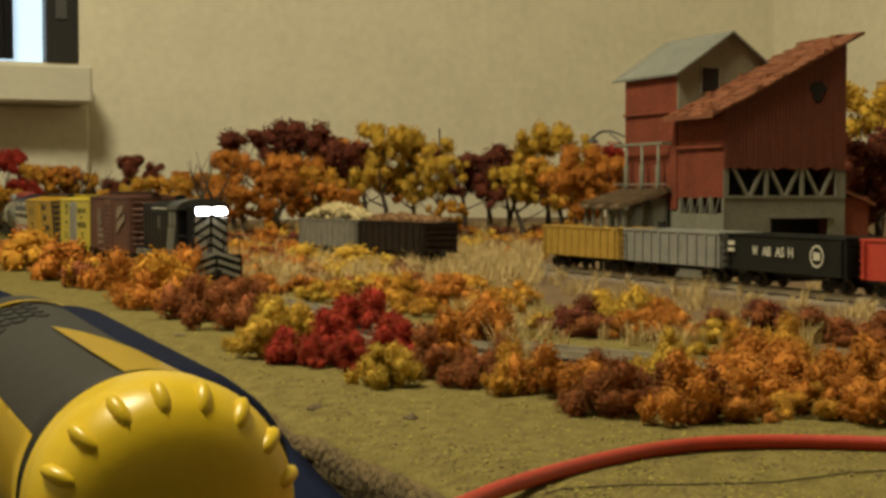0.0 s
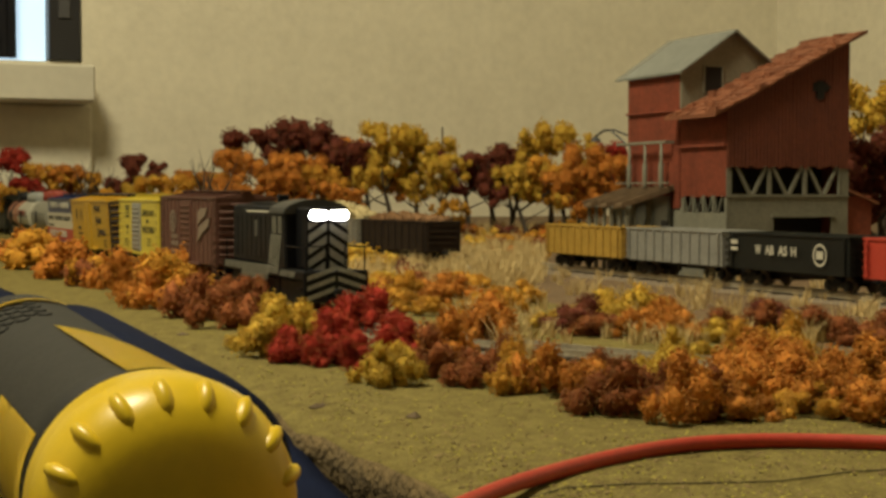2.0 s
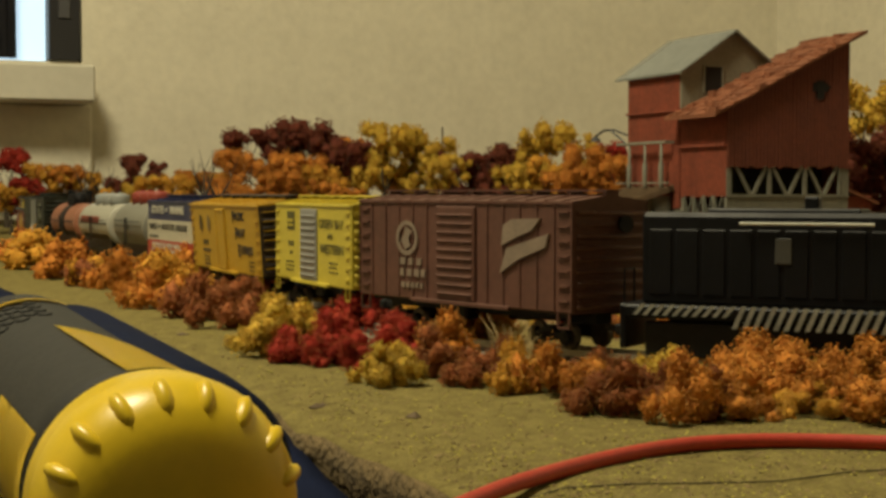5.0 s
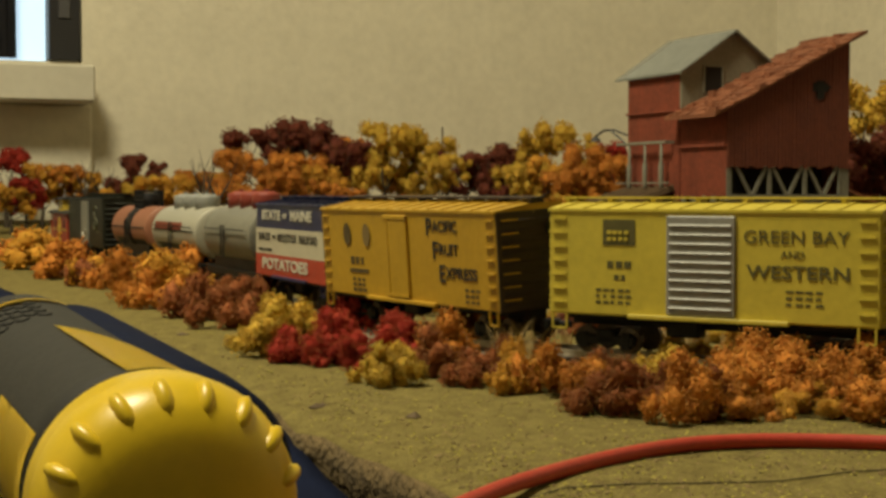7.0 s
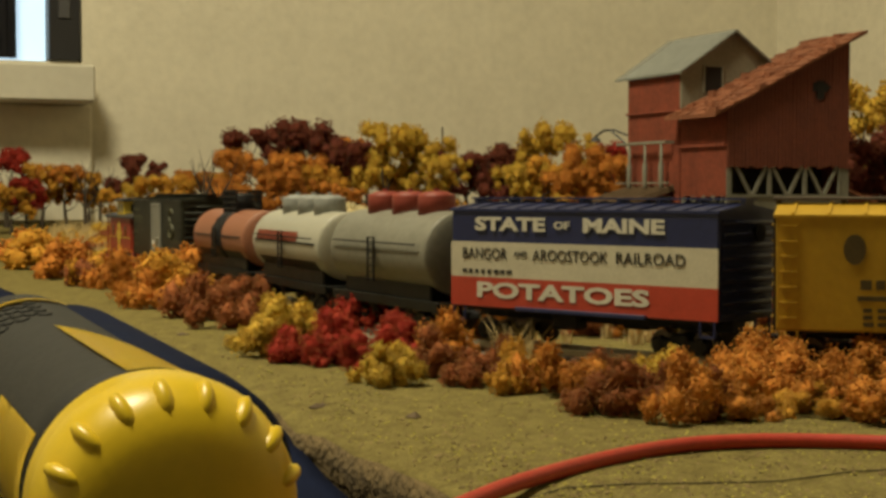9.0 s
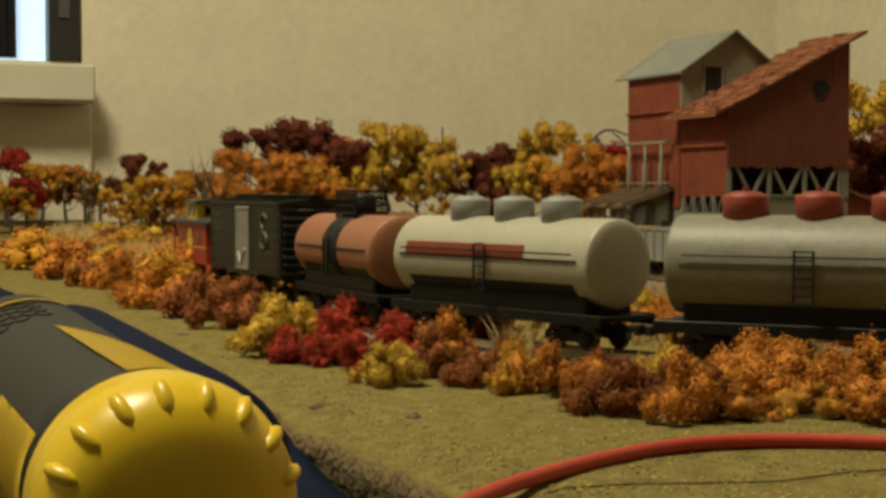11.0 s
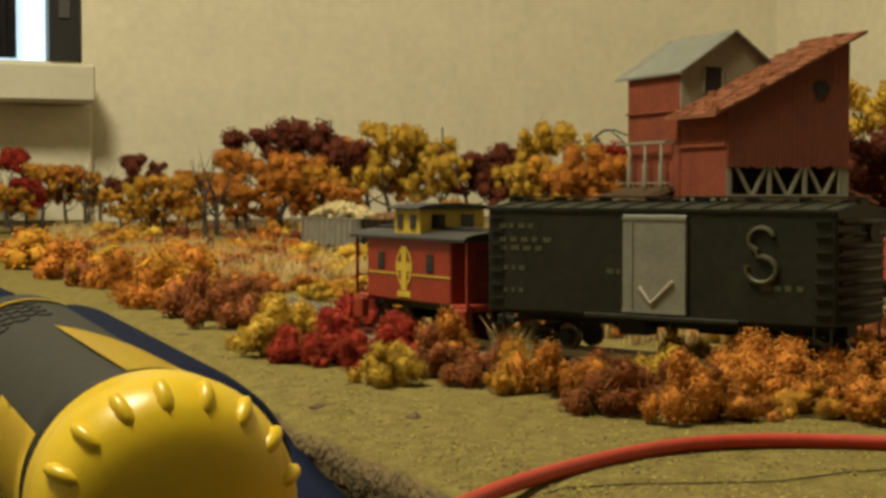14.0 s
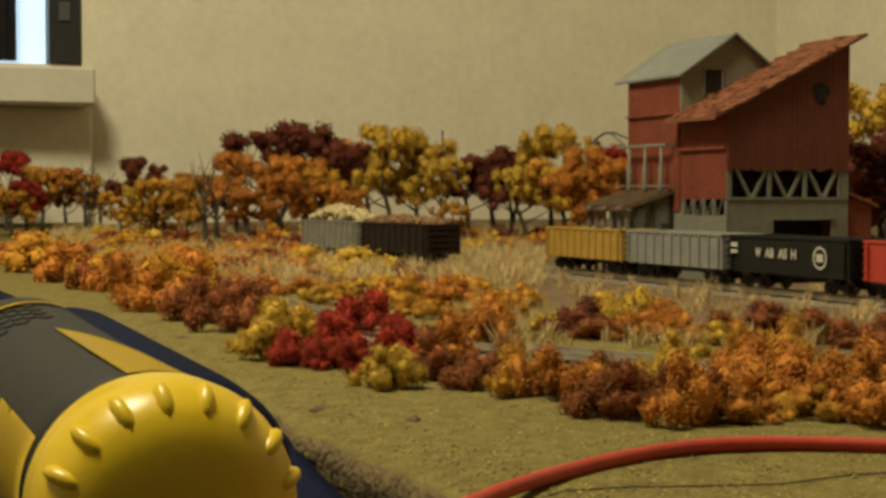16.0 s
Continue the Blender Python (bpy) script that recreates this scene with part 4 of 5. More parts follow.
def tree_kinds(k, bare=False):
    """Armature and crown of a model tree 0.12 m tall: returns branch mesh and crown mesh."""
    bm = bmesh.new()
    tips = []

    def limb(p0, d, length, r, depth):
        pts, rad = [p0], [r]
        p1 = p0
        for i in range(3):
            d = (d + Vector(RNG.normal(size=3)) * .16 + Vector((0, 0, .08))).normalized()
            p1 = p1 + d * length / 3
            pts.append(p1)
            rad.append(r * (1 - .18 * (i + 1)))
        tube(bm, pts, rad, 6)
        if depth == 0:
            tips.append((p1, length))
            return
        nb = 3 if depth == 2 else RNG.integers(2, 4)
        a0 = RNG.uniform(0, 6.28)
        for j in range(nb):
            a = a0 + j * 6.28 / nb + RNG.uniform(-.4, .4)
            out = Vector((math.cos(a), math.sin(a), RNG.uniform(.5, 1.1))).normalized()
            limb(p1 if j else pts[-1], (d * .4 + out).normalized(), length * RNG.uniform(.6, .8), rad[-1] * .75, depth - 1)
        if depth == 2:
            for j in range(2):
                a = RNG.uniform(0, 6.28)
                limb(pts[2], Vector((math.cos(a), math.sin(a), .5)).normalized(), length * .6, rad[-1] * .6, 1)

    limb(Vector((0, 0, 0)), Vector((0, 0, 1)), .034, .0046 if bare else .0031, 2)
    top = max(t[0].z for t in tips)
    s = .104 / top
    bmesh.ops.scale(bm, vec=(s, s, s), verts=bm.verts)
    mid = sum((q for q, l in tips), Vector()) / len(tips) * s
    for v in bm.verts:
        f = min(1.0, v.co.z / max(mid.z, .01))
        v.co.x -= mid.x * f
        v.co.y -= mid.y * f
    me = bpy.data.meshes.new("trunk")
    bm.to_mesh(me)
    bm.free()
    me.materials.append(M_BARK)
    crown = None
    if not bare:
        cs, rs = [], []
        for t, l in tips:
            q0 = t * s - Vector((mid.x, mid.y, 0)) + Vector(RNG.normal(size=3)) * .003
            for j in range(4):
                q = q0 + Vector(RNG.normal(size=3)) * .0068
                cs.append((q.x, q.y, max(.040, min(q.z, .111))))
                rs.append(RNG.uniform(.0052, .0105))
        crown = foam_mesh("crown", RNG, cs, rs, .0013, 100, 1)
    return me, crown


TREES = [tree_kinds(k) for k in range(5)]
BARE = [tree_kinds(k, True)[0] for k in range(2)]


def tree(x, y, height, tint, wide=1.0, kind=None, label=None):
    kind = RNG.integers(0, len(TREES)) if kind is None else kind
    tr, cr = TREES[kind]
    k = height / .12
    root = thing("tree", Matrix.Translation((x, y, ground_z(x, y) - .001)) @ Matrix.Rotation(RNG.uniform(0, 6.28), 4, "Z"),
                 label or f"model tree with {NAMES[tint]} foam foliage and dark branches", "tree", "autumn trees at the back")
    for nm, me in (("trunk", tr), ("crown", tinted(cr, tint))):
        ob = new(nm, me)
        ob.parent = root
        ob.matrix_basis = Matrix.Diagonal((k * wide, k * wide, k, 1))
    return root


def bare_tree(x, y, height, k):
    root = thing("tree", Matrix.Translation((x, y, ground_z(x, y) - .001)), "bare dark model tree without leaves", "tree", "autumn trees at the back")
    ob = new("trunk", BARE[k])
    ob.parent = root
    s = height / .11
    ob.matrix_basis = Matrix.Diagonal((s * .62, s * .62, s, 1))


def pix(u, v, z=0.0):
    """Ground spot seen in a given direction, at height z."""
    a = (v - 441) / F_PX
    p0 = math.radians(2.13)
    down = math.sin(p0) + a * math.cos(p0)
    fwd = math.cos(p0) - a * math.sin(p0)
    d = (EYE.z - z) / down
    return (u - 784) / F_PX * d, fwd * d


def spot(u, d):
    """Place at distance d in the direction u."""
    return (u - 784) / F_PX * d, d
# ---------------------------------------------------------------- mill building
def build_mill():
    """Red board-clad ore mill: mono-pitch main shed, tall gabled block behind, loading dock with spouts."""
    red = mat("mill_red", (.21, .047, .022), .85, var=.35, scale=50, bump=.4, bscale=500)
    # front boards: same red darkened, painting the shade on the face away from the lamp
    red_shaded = mat("mill_red_shaded", (.125, .032, .016), .85, var=.4, scale=50, bump=.4, bscale=500, isl=.5)
    grey = mat("mill_grey_wood", (.19, .185, .145), .85, var=.25, scale=60, bump=.4, bscale=600)
    gable = mat("mill_gable_grey", (.21, .205, .155), .85, var=.2, scale=60)
    tin = mat("tin_roof", (.21, .22, .20), .55, metal=.3, var=.2, scale=45)
    shingle = mat("rust_shingles", (.22, .078, .036), .9, var=.4, scale=90, bump=.7, bscale=700, isl=.6)
    # near-black colour stands in for the shade inside openings and under the chutes
    dark = mat("mill_inner_shade", (.012, .010, .008), .9, var=.2)
    x0, y0 = spot(1285, 1.2)
    root = thing("mill_building", Matrix.Translation((x0, y0, 0)) @ pose(0, 0, 0, 0, 0, 21.7), "weathered red ore mill with rusty sloping roof", "building")
    g = -.010
    # ---- main shed: x 0..0.101, y 0..0.068
    X, Y, zc, zl, zh = .1124, .068, .0838, .1265, .1815
    bm = bmesh.new()
    prism(bm, [(0, zc), (X, zc), (X, zh), (0, zl)], 0, .0025)
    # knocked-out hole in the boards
    wall = part("shed_front_wall", bm, red_shaded, root)
    n = 34
    for k in range(n):
        bm = bmesh.new()
        a, b = X * k / n, X * (k + .86) / n
        zt = zl + (zh - zl) * (k + .4) / n - .0006
        low = zc - random.uniform(0, .0025)
        hole = 24 <= k <= 27
        if hole:
            hz0, hz1 = ((.1375, .1500), (.1335, .1515), (.1345, .1520), (.1395, .1490))[k - 24]
            box(bm, a, b, -.0010, .0003, low, hz0)
            box(bm, a, b, -.0010, .0003, hz1, zt)
        else:
            box(bm, a, b, -.0010 - random.uniform(0, .0004), .0003, low, zt)
        part("board", bm, red_shaded, wall)
    # near-black slabs laid over the wall paint the shade within the hole
    part("hole", boxes((X * 23.4 / n, X * 27.6 / n, -.0016, -.0002, .1420, .1490), (X * 24.6 / n, X * 26.6 / n, -.0017, -.0002, .1360, .1505), (X * 25.6 / n, X * 28.3 / n, -.00165, -.0002, .1440, .1470)), dark, wall, "dark broken hole in the boards")
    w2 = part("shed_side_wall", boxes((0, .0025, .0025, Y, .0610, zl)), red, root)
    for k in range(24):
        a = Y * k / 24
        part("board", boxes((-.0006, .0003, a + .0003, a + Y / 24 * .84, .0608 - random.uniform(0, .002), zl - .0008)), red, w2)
    part("ledge", boxes((-.0030, .0005, -.0005, Y, .0985, .1005)), red, w2)
    part("shed_back_wall", boxes((0, X, Y - .002, Y, .0610, zl)), red, root)
    part("shed_far_wall", boxes((X - .0025, X, .0025, Y, g, zh - .002)), red, root)
    # shingle roof
    bm = bmesh.new()
    ov, sl = .014, (zh - zl) / X
    q = [(-ov, zl - ov * sl + .0010), (X + .013, zh + .013 * sl + .0010), (X + .013, zh + .013 * sl + .0032), (-ov, zl - ov * sl + .0032)]
    prism(bm, q, -.006, Y + .004)
    roof = part("main_roof", bm, shingle, root, "rust-brown worn shingle roof")
    bm = bmesh.new()
    for r in range(18):
        xx = -ov + (X + ov + .013) * r / 18
        yy = -.0065
        while yy < Y + .003:
            w = random.uniform(.004, .010)
            if random.random() < .80:
                z = zl + xx * sl + .0032
                h = random.uniform(.0003, .0022) if random.random() < .9 else .0036
                dx = (X + ov + .013) / 18 * random.uniform(.8, 1.1)
                vs = [bm.verts.new(v) for v in ((xx, yy, z - .0004), (xx + dx, yy, z + dx * sl - .0004), (xx + dx, yy + w * .9, z + dx * sl - .0004), (xx, yy + w * .9, z - .0004),
                                                (xx, yy, z + h), (xx + dx, yy, z + dx * sl + .0003), (xx + dx, yy + w * .9, z + dx * sl + .0003), (xx, yy + w * .9, z + h))]
                for f in ((4, 5, 6, 7), (0, 1, 5, 4), (2, 3, 7, 6), (3, 0, 4, 7), (1, 2, 6, 5)):
                    bm.faces.new([vs[i] for i in f])
            yy += w
    bmesh.ops.recalc_face_normals(bm, faces=bm.faces)
    tagged(part("shingles", bm, shingle, roof), kind="stuff")
    # grey timber storey: truss openings and solid band
    zb, zt = .0605, zc
    fr = part("timber_front", boxes((0, X, .0003, .0022, .0450, zb), (0, .043, .0003, .0022, g, .0450), (.097, X, .0003, .0022, g, .0450), (0, .0045, -.0004, .0022, zb, zt), (X - .008, X, -.0004, .0022, zb, zt),
                                    (0, X, -.0006, .0024, zb - .0012, zb + .0008)), grey, root)
    # dark sheet painting the unlit depth behind the open trusses and door
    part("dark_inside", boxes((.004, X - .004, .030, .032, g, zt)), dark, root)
    n = 3
    for k in range(n):
        a, b = .0065 + (X - .014) * k / n, .0065 + (X - .014) * (k + 1) / n
        m = (a + b) / 2
        bm = bmesh.new()
        for (xa, za), (xb, zb2) in (((a + .002, zt), (m - .0008, zb)), ((b - .003, zt), (m + .0012, zb))):
            prism(bm, [(xa - .0015, za), (xa + .0015, za), (xb + .0015, zb2), (xb - .0015, zb2)], -.0003, .0017)
        part("v_brace", bm, grey, fr)
        part("post", boxes((b - .0018, b + .0012, -.0004, .0020, zb, zt)), grey, fr)
    part("door_lintel", boxes((.041, .099, -.0010, .0024, .0435, .0460)), grey, fr)
    # grey storey of the side
    sd = part("timber_side", boxes((.0003, .0022, 0, Y, g, .0475), (.0003, .0024, 0, .003, .0475, .061), (.0003, .0024, Y - .003, Y, .0475, .061)), grey, root)
    for k in range(4):
        a, b = .004 + (Y - .008) * k / 4, .004 + (Y - .008) * (k + 1) / 4
        bm = bmesh.new()
        for ya, yb in ((a + .001, (a + b) / 2 - .0006), (b - .002, (a + b) / 2 + .0006)):
            vs = [bm.verts.new(v) for v in ((-.0004, ya - .0011, .061), (-.0004, ya + .0011, .061), (-.0004, yb + .0011, .0475), (-.0004, yb - .0011, .0475))]
            bm.faces.new(vs)
        bmesh.ops.solidify(bm, geom=bm.faces[:], thickness=.002)
        part("v_brace", bm, grey, sd)
        part("post", boxes((-.0004, .0020, b - .0012, b + .0010, .0475, .061)), grey, sd)
    # ---- gabled block: x 0..0.090, y 0.068..0.155
    A, y1, y2, ze, zr, xr = .092, .0685, .157, .161, .1935, .048
    bm = bmesh.new()
    prism(bm, [(.0, .1200), (A, .1200), (A, ze), (xr, zr), (.0, ze)], y1, y1 + .002)
    gw = part("gable_wall", bm, gable, root, "grey boarded gable")
    # gable is solid here; a flat dark panel paints the opening's shade
    part("loft_opening", boxes((.0215, .0375, y1 - .0006, y1 - .0001, .1455, .1650)), dark, gw, "dark square loft opening")
    part("opening_frame", boxes((.0200, .0215, y1 - .0012, y1, .1440, .1665), (.0375, .0390, y1 - .0012, y1, .1440, .1665), (.0215, .0375, y1 - .0012, y1, .1650, .1665)), gable, gw)
    bw = part("block_side_wall", boxes((0, .0025, y1 + .002, y2, .050, ze)), red, root)
    for k in range(26):
        a = y1 + .002 + (y2 - y1 - .002) * k / 26
        part("board", boxes((-.0006, .0003, a + .0003, a + (y2 - y1) / 26 * .84, .050, ze - .0008)), red, bw)
    part("ledge", boxes((-.0028, .0004, y1, y2, .1285, .1303)), red, bw)
    part("block_far_wall", boxes((A - .0025, A, y1 + .002, y2, g, ze)), red, root)
    part("block_back_wall", boxes((0, A, y2 - .002, y2, g, ze)), red, root)
    part("block_base", boxes((.0006, .003, y1, y2, g, .050)), grey, root)
    for s in (-1, 1):
        bm = bmesh.new()
        xe = -.0045 if s < 0 else A + .006
        zee = ze - (zr - ze) * (.0045 / xr if s < 0 else .006 / (A - xr))
        q = [(xr, zr + .0002), (xe, zee + .0002), (xe, zee + .0020), (xr, zr + .0020)]
        prism(bm, q, y1 - .006, y2 + .016)
        rf = part("gable_roof", bm, tin, root, "grey sheet-metal roof")
        bm = bmesh.new()
        for k in range(20):
            yy = y1 - .006 + (y2 - y1 + .010) * k / 20
            vs = [bm.verts.new(v) for v in ((xr, yy, zr + .0019), (xe, yy, zee + .0019), (xe, yy + .0006, zee + .0027), (xr, yy + .0006, zr + .0027), (xe, yy + .0012, zee + .0019), (xr, yy + .0012, zr + .0019))]
            bm.faces.new([vs[i] for i in (0, 1, 2, 3)])
            bm.faces.new([vs[i] for i in (3, 2, 4, 5)])
        part("roof_ribs", bm, tin, rf)
    # ---- annex on the far side
    part("annex", boxes((X, X + .026, .004, .06, g, .060, .0006)), red, root)
    bm = bmesh.new()
    prism(bm, [(X, .064), (X + .030, .053), (X + .030, .055), (X, .066)], .0, .064)
    part("annex_roof", bm, shingle, root)
    # ---- loading dock: sloping chutes, posts, hanging spouts
    chute_wood = mat("chute_wood", (.17, .115, .065), .9, var=.45, bump=.8, bscale=700)
    for k in range(3):
        yy = y1 + .010 + k * .027
        bm = boxes((-.050, .0, -.0065, .0065, -.0016, 0, .0003), (-.050, .0, -.0078, -.0065, -.0018, .0034, .0003), (-.050, .0, .0065, .0078, -.0018, .0034, .0003))
        for j in range(9):
            x = -.049 + j * .0054
            box(bm, x, x + .0046, -.0063, .0063, -.0002, random.uniform(.0004, .0016))
        part("chute", bm, chute_wood, root, "rough brown wooden ore chute", Matrix.Translation((-.001, yy + .006, .0660)) @ pose(0, 0, 0, 0, -16.5, 0))
        part("chute_support", boxes((-.020, -.003, yy + .001, yy + .0034, g, .0590), (-.020, -.017, yy + .001, yy + .012, g, .0565), (-.006, -.003, yy + .001, yy + .012, g, .0600)), grey, root, "grey timber support panel")
        for dy in (.0, .0125):
            part("chute_post", boxes((-.044, -.0415, yy + dy, yy + dy + .0024, g, .0515)), grey, root)
        part("cross_beam", boxes((-.045, -.0405, yy - .002, yy + .016, .0495, .0520, .0003)), grey, root)
    # added dark panel, in place of the shade in the gaps below the chutes
    part("dock_wall", boxes((-.012, -.010, y1 + .002, y2, g, .0400)), dark, root, "dark panel standing for the shade under the chutes")
    for k in range(3):
        yy = y1 + .018 + k * .027
        s = part("spout", lathe(bmesh.new(), [(.066, .0015), (.068, .0022), (.086, .0022), (.088, .0012), (.104, .0011)], 12, "z"), grey, root, "grey hanging loading spout", Matrix.Translation((-.008, yy, 0)), True)
        part("spout_tip", lathe(bmesh.new(), [(.062, .0010), (.0665, .0016)], 10, "z"), M_BLACK, s)
    part("spout_beam", boxes((-.0092, -.0068, y1 + .010, y2 + .006, .1025, .1050, .0003), (-.0090, 0, y1 + .010, y1 + .012, .1025, .1050), (-.0090, 0, y2 - .003, y2 - .001, .1025, .1050)), grey, root)
    part("spout_rail", boxes((-.0090, -.0070, y1 + .006, y2 + .006, .0700, .0712)), grey, root)
    bm = bmesh.new()
    tube(bm, [(.001, y2 + .004, .112), (-.004, y2 + .018, .117), (-.008, y2 + .030, .117), (-.010, y2 + .042, .112)], .0010, 6)
    tube(bm, [(.001, y2 + .004, .104), (-.006, y2 + .020, .1165)], .0008, 6)
    br = part("lamp_bracket", bm, M_DKGREY, root)
    part("lamp_shade", lathe(bmesh.new(), [(0, .0050), (.002, .0040), (.0045, .0010)], 14, "z"), M_DKGREY, br, "", Matrix.Translation((-.010, y2 + .042, .1075)))


# ---------------------------------------------------------------- standing cars
def gondola(m, L, material, label, name="gondola_car", load=None, heap=.0, ribs=11, H=.0240, z0=.0113, text=None, slope=False):
    car = thing(name, m, label, "gondola" if not slope else "hopper car", "cars standing on the sidings")
    h, w = L / 2, .0175
    top = z0 + H
    shell = part("body", boxes((-h, h, -w, -w + .0012, z0, top, .0003), (-h, h, w - .0012, w, z0, top, .0003), (-h, -h + .0012, -w + .0012, w - .0012, z0, top, .0003),
                               (h - .0012, h, -w + .0012, w - .0012, z0, top, .0003), (-h, h, -w + .001, w - .001, z0, z0 + .0012)), material, car)
    part("top_rail", boxes((-h - .0005, h + .0005, -w - .0008, -w + .0010, top - .0008, top + .0008, .0002), (-h - .0005, h + .0005, w - .0010, w + .0008, top - .0008, top + .0008, .0002),
                           (-h - .0005, -h + .001, -w, w, top - .0008, top + .0008, .0002), (h - .001, h + .0005, -w, w, top - .0008, top + .0008, .0002)), material, shell)
    for k in range(ribs):
        x = -h + .004 + (L - .008) * k / (ribs - 1)
        for s in (-1, 1):
            part("side_rib", boxes((x - .0009, x + .0009, s * w - (.0014 if s < 0 else -.0001), s * w + (.0014 if s > 0 else -.0001), z0 + .0005, top - .0008, .0002)), material, shell)
    for s in (-1, 1):
        for k in range(5):
            x = s * (h - .0045)
            z = z0 + .002 + k * (H - .005) / 4
            part("grab_iron", boxes((x - .003, x + .003, -w - .0022, -w - .0016, z - .0003, z + .0003)), material, shell)
            part("end_rib", boxes((s * h - .0008, s * h + .0008, -w + .003, w - .003, z - .0007, z + .0007)), material, shell)
        coupler(car, s * h, .0090)
        truck(car, s * (h - .020))
    part("underframe", boxes((-h + .004, h - .004, -.004, .004, z0 - .004, z0, .0004)), M_BLACK, car)
    if slope:
        for x in (-.030, .030):
            part("hopper_bay", boxes((x - .012, x + .012, -.0125, .0125, .004, z0 + .001, .0015)), material, car)
    if load:
        rng = np.random.default_rng(3)
        cs, rs = [], []
        for i in range(90):
            lx, ly = rng.uniform(-h + .005, h - .005), rng.uniform(-w + .004, w - .004)
            cs.append((lx, ly, top - .0015 + rng.uniform(0, .002) + heap * (1 - (lx / h) ** 2) * (1 - (ly / w) ** 2)))
            rs.append(rng.uniform(.003, .0052))
        me = foam_mesh("load", rng, cs, rs, .0013, 40)
        me.materials.append(load)
        ob = new("load", me)
        ob.parent = car
        ob["label"] = "heaped loose stone load"
    if text:
        for tx, x, size, wd in text:
            letters("lettering", tx, size, M_LETTER_W, car, Matrix.Translation((x, -w - .0016, z0 + H * .56)) @ pose(0, 0, 0, 90, 0, 0), wd, .0002)
        bm = bmesh.new()
        for k in range(24):
            a0, a1 = 2 * math.pi * k / 24, 2 * math.pi * (k + 1) / 24
            bm.faces.new([bm.verts.new((math.cos(a) * r, math.sin(a) * r, 0)) for a, r in ((a0, .0058), (a0, .0072), (a1, .0072), (a1, .0058))])
        box(bm, -.0035, .0035, -.0025, .0025, 0, .0001)
        part("emblem", bm, M_LETTER_W, car, "round white emblem", Matrix.Translation((h - .028, -w - .0017, z0 + H * .52)) @ pose(0, 0, 0, 90, 0, 0))
        part("stencil", boxes((-h + .004, -h + .012, -w - .0018, -w - .0014, z0 + H * .70, z0 + H * .82), (-h + .004, -h + .012, -w - .0018, -w - .0014, z0 + H * .52, z0 + H * .62)), M_LETTER_W, car)
    return car


# ---------------------------------------------------------------- torch, hose
def build_torch():
    """Fat black and yellow hand torch lying beside the layout, its cap towards the viewer."""
    ux, uy = 0.385, -0.923
    root = thing("flashlight", Matrix.Translation((-.0532, .302, .0015)) @ pose(0, 0, 0, 0, 2.0, math.degrees(math.atan2(uy, ux)) + 0.8), "black rubber flashlight with bright yellow ribbed cap", "flashlight")
    R = .0262
    part("body", lathe(bmesh.new(), [(-.205, .015), (-.200, .0215), (-.192, .0242), (-.172, .0246), (-.169, .0238), (-.165, .0238), (-.162, .0246), (-.055, .0246), (-.030, .0250), (-.0135, .0256)], 72), M_RUBBER, root, "", None, True)

    def patch(x0, x1, a0, a1, r0, r1, material, nm, lab, taper=0.0, n=14):
        bm = bmesh.new()
        prev = None
        for k in range(n + 1):
            a = math.radians(a0 + (a1 - a0) * k / n)
            row = []
            for j in range(7):
                f = j / 6
                sh = taper * (k / n)
                x = x0 + sh + (x1 - x0 - sh) * f
                r = r0 + (r1 - r0) * f
                row.append(bm.verts.new((x, math.cos(a) * r, math.sin(a) * r)))
            if prev:
                for j in range(6):
                    bm.faces.new((prev[j], prev[j + 1], row[j + 1], row[j]))
            prev = row
        bmesh.ops.solidify(bm, geom=bm.faces[:], thickness=-.0006)
        bmesh.ops.recalc_face_normals(bm, faces=bm.faces)
        return part(nm, bm, material, root, lab, None, True)

    # angles: 90 is up, 0 is the side towards the layout
    part("side_grip", lathe(bmesh.new(), [(-.182, .016), (-.178, .0215), (-.168, .0236), (-.040, .0240), (-.026, .0234), (-.020, .0205)], 56), M_NAVY, root, "bulging navy blue side grip", Matrix.Translation((0, .0100, -.0004)), True)
    patch(-.062, -.018, 72, 100, .0250, .0258, M_YPLASTIC, "accent_panel", "yellow accent panel", -.045)
    patch(-.172, -.168, 52, 150, .0250, .0250, M_YPLASTIC, "accent_ring", "thin yellow ring")
    patch(-.075, -.022, 150, 200, .0250, .0256, M_YPLASTIC, "accent_panel", "yellow accent panel")
    for k in range(7):
        for j in range(4):
            a = math.radians(96 + j * 14 + (k % 2) * 7)
            bm = boxes((-.0018, .0018, -.0011, .0011, -.0002, .0004, .0002))
            part("grip_dimple", bm, M_RUBBER, root, "", Matrix.Translation((-.160 + k * .0048, 0, 0)) @ pose(0, 0, 0, math.degrees(a) - 90, 0, 0) @ Matrix.Translation((0, 0, .0247)) @ pose(0, 0, 0, 0, 0, 35))
    cap = part("cap", lathe(bmesh.new(), [(-.0150, .0245), (-.0135, .0262), (-.004, .0266), (.0, .0260), (.0046, .0243), (.0082, .0212), (.0106, .0160), (.0120, .0090), (.0124, .001)], 72), M_YPLASTIC, root, "bright yellow cap", None, True)
    for k in range(18):
        a = 2 * math.pi * k / 18 + .1
        bm = bmesh.new()
        bmesh.ops.create_icosphere(bm, subdivisions=2, radius=1.0)
        for v in bm.verts:
            v.co = Vector((v.co.x * .0050, v.co.y * .0019, v.co.z * .0026))
        part("grip_nub", bm, M_YPLASTIC, cap, "", pose(0, 0, 0, math.degrees(a), 0, 0) @ Matrix.Translation((.0042, 0, .0232)) @ pose(0, 0, 0, 0, 40, 0), True)
    return root


